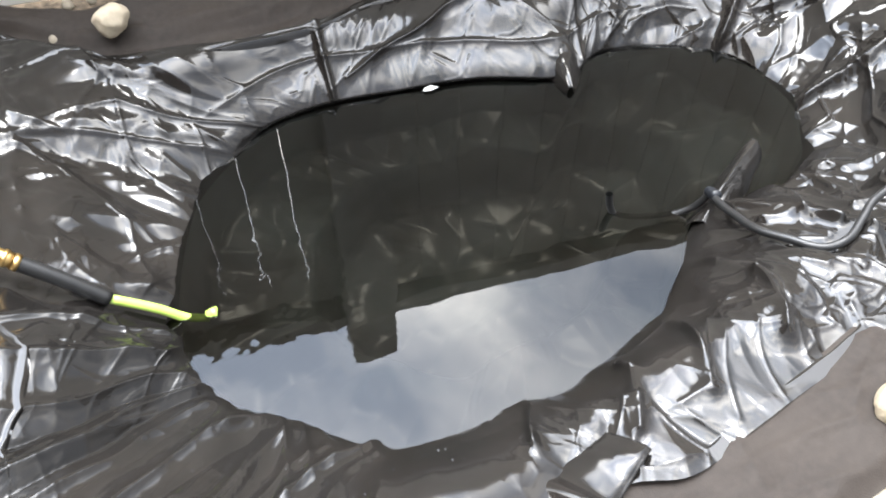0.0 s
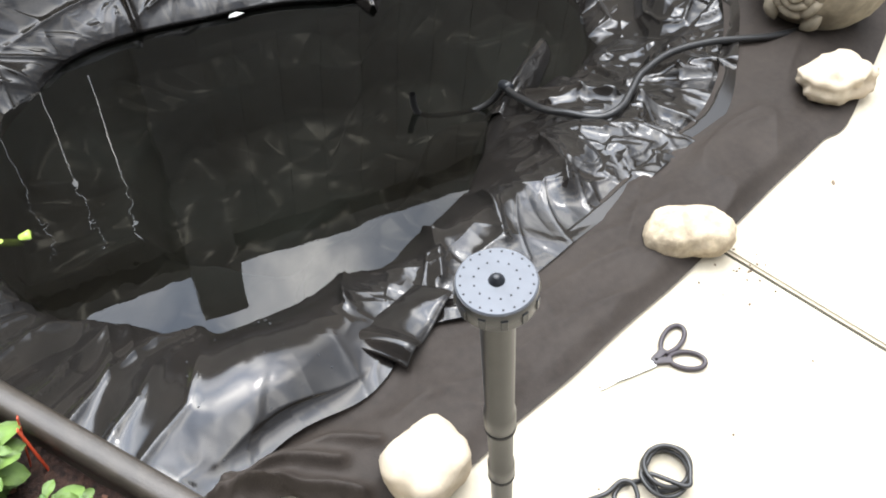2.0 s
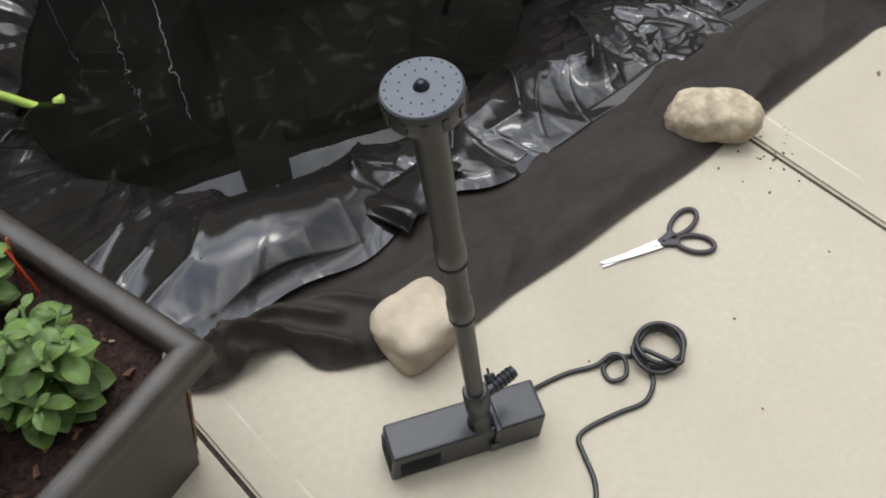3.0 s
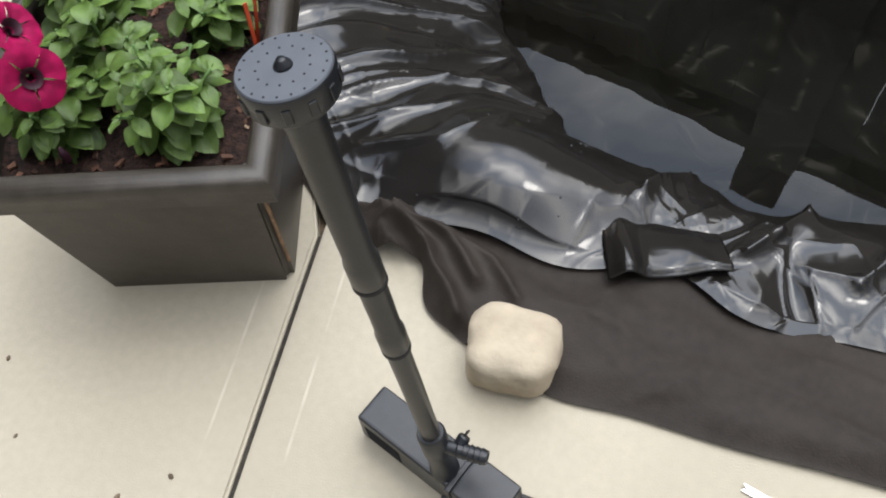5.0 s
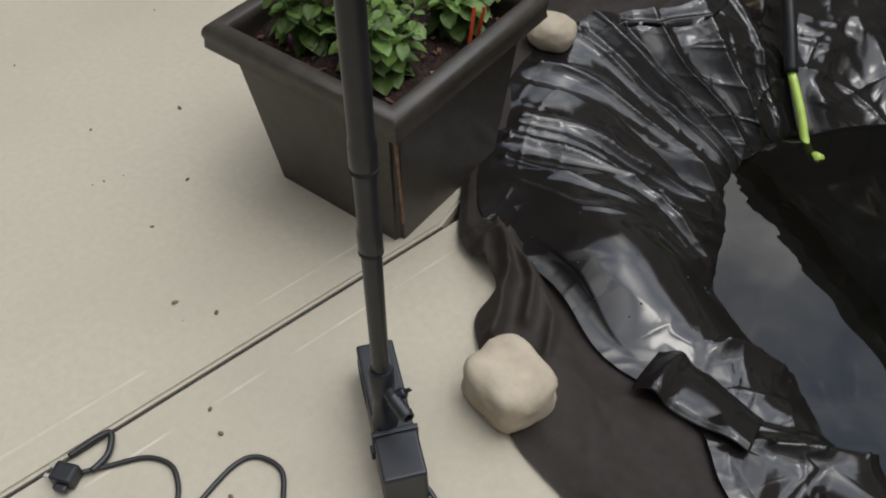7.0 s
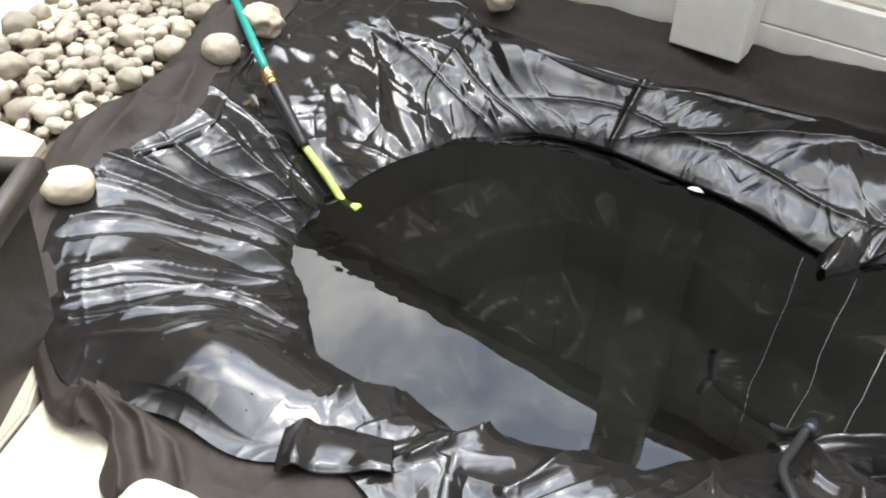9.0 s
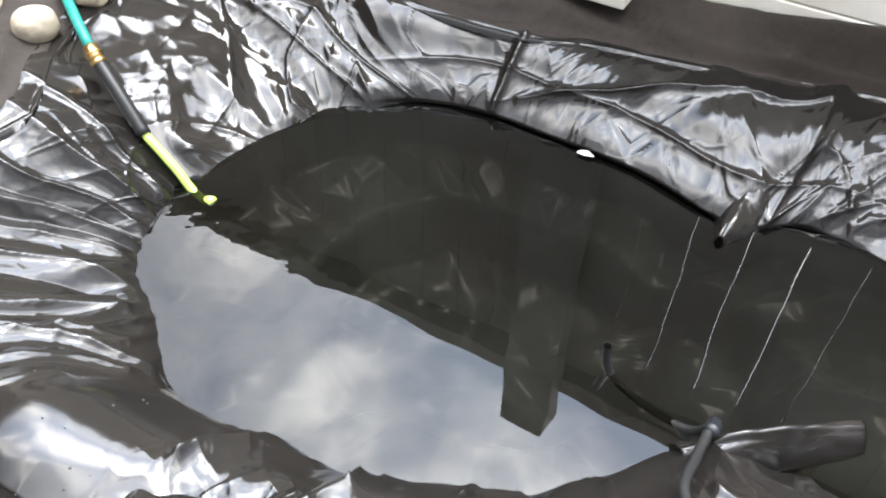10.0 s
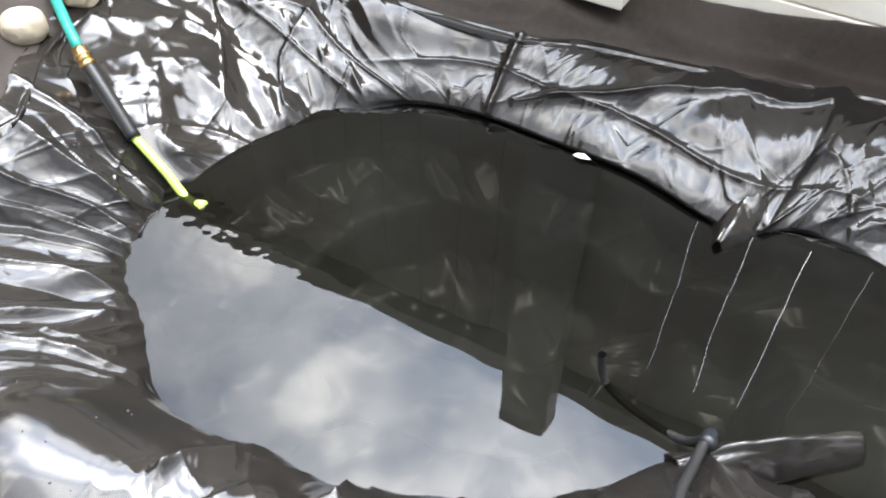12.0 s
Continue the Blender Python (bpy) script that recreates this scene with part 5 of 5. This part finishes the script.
# ---------------------------------------------------------------- cast stone urn with a rose
def stone_urn():
    root = new("stone_urn")
    root.matrix_world = Matrix.Translation((2.03, 0.16, 0.0)) @ Matrix.Rotation(radians(200), 4, "Z")
    tagged(root, "weathered grey cast-stone urn with fluted sides and a rose relief", "urn")
    seg = 96
    profile = [(0.11, 0.0), (0.125, 0.02), (0.155, 0.07), (0.17, 0.13), (0.165, 0.19), (0.15, 0.22), (0.165, 0.24), (0.165, 0.26), (0.14, 0.26), (0.13, 0.20)]
    bm = bmesh.new()
    rings = []
    for r, z in profile:
        ring = []
        for i in range(seg):
            a = 2 * math.pi * i / seg
            k = 1 + (0.018 * math.cos(24 * a) if 0.03 < z < 0.2 and r > 0.14 else 0) + 0.012 * noise.noise((2 * math.cos(a), 2 * math.sin(a), z * 9))
            ring.append(bm.verts.new((r * k * math.cos(a), r * k * math.sin(a), z)))
        rings.append(ring)
    for a, b in zip(rings, rings[1:]):
        for i in range(seg):
            bm.faces.new((a[i], a[(i + 1) % seg], b[(i + 1) % seg], b[i]))
    bm.faces.new(rings[0][::-1])
    bm.faces.new(rings[-1])
    bmesh.ops.recalc_face_normals(bm, faces=bm.faces[:])
    part("bowl", bm, M_URN, root, smooth=True)
    rose = Matrix.Rotation(radians(-20), 4, "Z") @ Matrix.Translation((0.160, 0, 0.125)) @ Matrix.Rotation(radians(80), 4, "Y")
    for count, rad, size, lift in ((6, 0.048, 0.036, 0.0), (5, 0.028, 0.030, 0.012), (3, 0.010, 0.022, 0.022)):
        for i in range(count):
            a = 360 * i / count + 20 * count
            bm = bmesh.new()
            bmesh.ops.create_uvsphere(bm, u_segments=14, v_segments=9, radius=1.0)
            for v in bm.verts:
                v.co = Vector((v.co.x * size * 0.55, v.co.y * size, v.co.z * size * 0.42))
                v.co.z -= 6.0 * v.co.x * abs(v.co.x)
            ob = part("petal", bm, M_URN, root, smooth=True)
            ob.matrix_local = rose @ pose(0, 0, 0, 0, 0, a) @ Matrix.Translation((rad, 0, lift)) @ Matrix.Rotation(radians(-28), 4, "Y")
    for i, (yy, zz) in enumerate(((-0.05, 0.055), (0.055, 0.06), (0.0, 0.20))):
        bm = bmesh.new()
        bmesh.ops.create_uvsphere(bm, u_segments=14, v_segments=9, radius=1.0)
        for v in bm.verts:
            v.co = Vector((v.co.x * 0.014, v.co.y * 0.022, v.co.z * 0.034 * (1 - 0.4 * abs(v.co.y))))
        ob = part("leaf", bm, M_URN, root, "carved stone leaf", smooth=True)
        ob.matrix_local = Matrix.Rotation(radians(-20), 4, "Z") @ Matrix.Translation((0.155, yy, zz)) @ pose(0, 0, 0, 35 * (1 if yy < 0 else -1), 0, 0)


stone_urn()


# ---------------------------------------------------------------- folded flap of liner and floating scrap
def liner_flap():
    """A squared-off end of the sheet, folded double and lying over the bank."""
    a, b, c, d = Vector((0.425, 0.350, -0.022)), Vector((0.605, 0.350, -0.045)), Vector((0.640, 0.232, 0.022)), Vector((0.462, 0.185, 0.026))
    n, m_ = 40, 40
    verts, faces = [], []
    for j in range(m_):
        v = j / (m_ - 1)
        for i in range(n):
            u = i / (n - 1)
            p = a.lerp(b, u).lerp(d.lerp(c, u), v)
            p.z += 0.024 * math.exp(-((u - 0.16) / 0.10) ** 2) * (0.25 + 0.75 * v) + 0.010 * math.exp(-((u - 0.72 - 0.1 * v) / 0.16) ** 2) * v
            p.z += 0.009 * abs(noise.noise(p * 9)) + 0.0012 * noise.noise(p * 31) + 0.014 * math.sin(math.pi * v) - 0.006 * smoothstep(0.9, 1.0, v)
            verts.append(p)
    for j in range(m_ - 1):
        for i in range(n - 1):
            faces.append((j * n + i, j * n + i + 1, (j + 1) * n + i + 1, (j + 1) * n + i))
    ob = mesh_ob("flap", verts, faces, M_LINER, pond_liner, "loose folded flap lifted into an arch")
    ob.modifiers.new("thick", "SOLIDIFY").thickness = 0.0025


def liner_tongue(label, tip, root_at, half, tall, seed, skew=0.0, blunt=0.10, low=WATER - 0.012):
    """A gathered fold of the sheet that narrows to a point and hangs out over the water."""
    tip, root_at = Vector(tip), Vector(root_at)
    along = tip - root_at
    side = Vector((-along.y, along.x, 0)).normalized()
    n, k = 46, 33
    off = Vector((seed * 2.3, seed * 1.7, 0))
    verts, faces = [], []
    for j in range(n):
        v = j / (n - 1)
        wide = half * (blunt + (1 - blunt) * (1 - v) ** 0.75) * (1 + 0.18 * noise.noise((v * 6 + seed, 0, 0)))
        for i in range(k):
            u = 2 * i / (k - 1) - 1
            p = root_at + along * v + side * (u + skew * (1 - abs(u)) ) * wide
            crest = (1 - abs(u) ** 1.25) * (0.35 + 0.65 * (1 - v) ** 0.6) * smoothstep(0.0, 0.35, v)
            p.z = low + (root_at.z * (1 - v) + tip.z * v - low) * (1 - abs(u) ** 2.2) + tall * crest
            q = p + off
            p.z += (1 - abs(u)) * (0.012 * abs(noise.noise(Vector((u * 2.2 + seed, v * 2.0, 0.3)))) + 0.006 * abs(noise.noise(q * 17)) + 0.001 * noise.noise(q * 55))
            verts.append(p)
    for j in range(n - 1):
        for i in range(k - 1):
            faces.append((j * k + i, j * k + i + 1, (j + 1) * k + i + 1, (j + 1) * k + i))
    ob = mesh_ob("tongue", verts, faces, M_LINER, pond_liner, label)
    ob.modifiers.new("thick", "SOLIDIFY").thickness = 0.002


liner_tongue("pointed fold of liner under the black hose", (1.605, 0.692, -0.178), (1.28, 0.585, -0.170), 0.050, 0.040, 2, 0.2, 0.55)
liner_tongue("gathered pleat of liner with a drooping tip", (1.398, 1.158, -0.190), (1.510, 1.340, -0.135), 0.088, 0.012, 5, -0.1, 0.15)
liner_flap()

scrap = mesh_ob("leaf_scrap", [(0, 0, 0), (0.022, -0.006, 0.003), (0.046, 0.0, 0.004), (0.026, 0.011, 0.006), (0.008, 0.009, 0.003)], [(0, 1, 2, 3, 4)], M_WHITE, smooth=False)
scrap.modifiers.new("thick", "SOLIDIFY").thickness = 0.001
scrap.matrix_world = Matrix.Translation((1.075, 1.415, WATER + 0.006)) @ pose(0, 0, 0, 0, 0, -20)
tagged(scrap, "small white scrap at the water's edge", "scrap")


def droplets():
    """Water drops lying on the sheet beside the planter."""
    sheet = [c for c in pond_liner.children if c.name.startswith("bank_sheet")][0].data
    n = len(sheet.vertices)
    co = np.empty(n * 3)
    sheet.vertices.foreach_get("co", co)
    co = co.reshape(-1, 3)
    near = co[(np.abs(co[:, 0] - 0.27) < 0.14) & (np.abs(co[:, 1] - 0.37) < 0.12) & (co[:, 2] > -0.12)]
    r = random.Random(3)
    bm = bmesh.new()
    for k in range(20):
        p = near[r.randrange(len(near))]
        s = r.uniform(0.0008, 0.0022)
        bmesh.ops.create_icosphere(bm, subdivisions=2, radius=s, matrix=Matrix.Translation((p[0], p[1], p[2] + s * 0.25)) @ Matrix.Diagonal((1.2, 1.1, 0.6, 1)))
    ob = part("water_drops", bm, M_PUMP, smooth=True)
    tagged(ob, "scattered dark water drops on the shiny liner", "water drops", kind="stuff")


droplets()
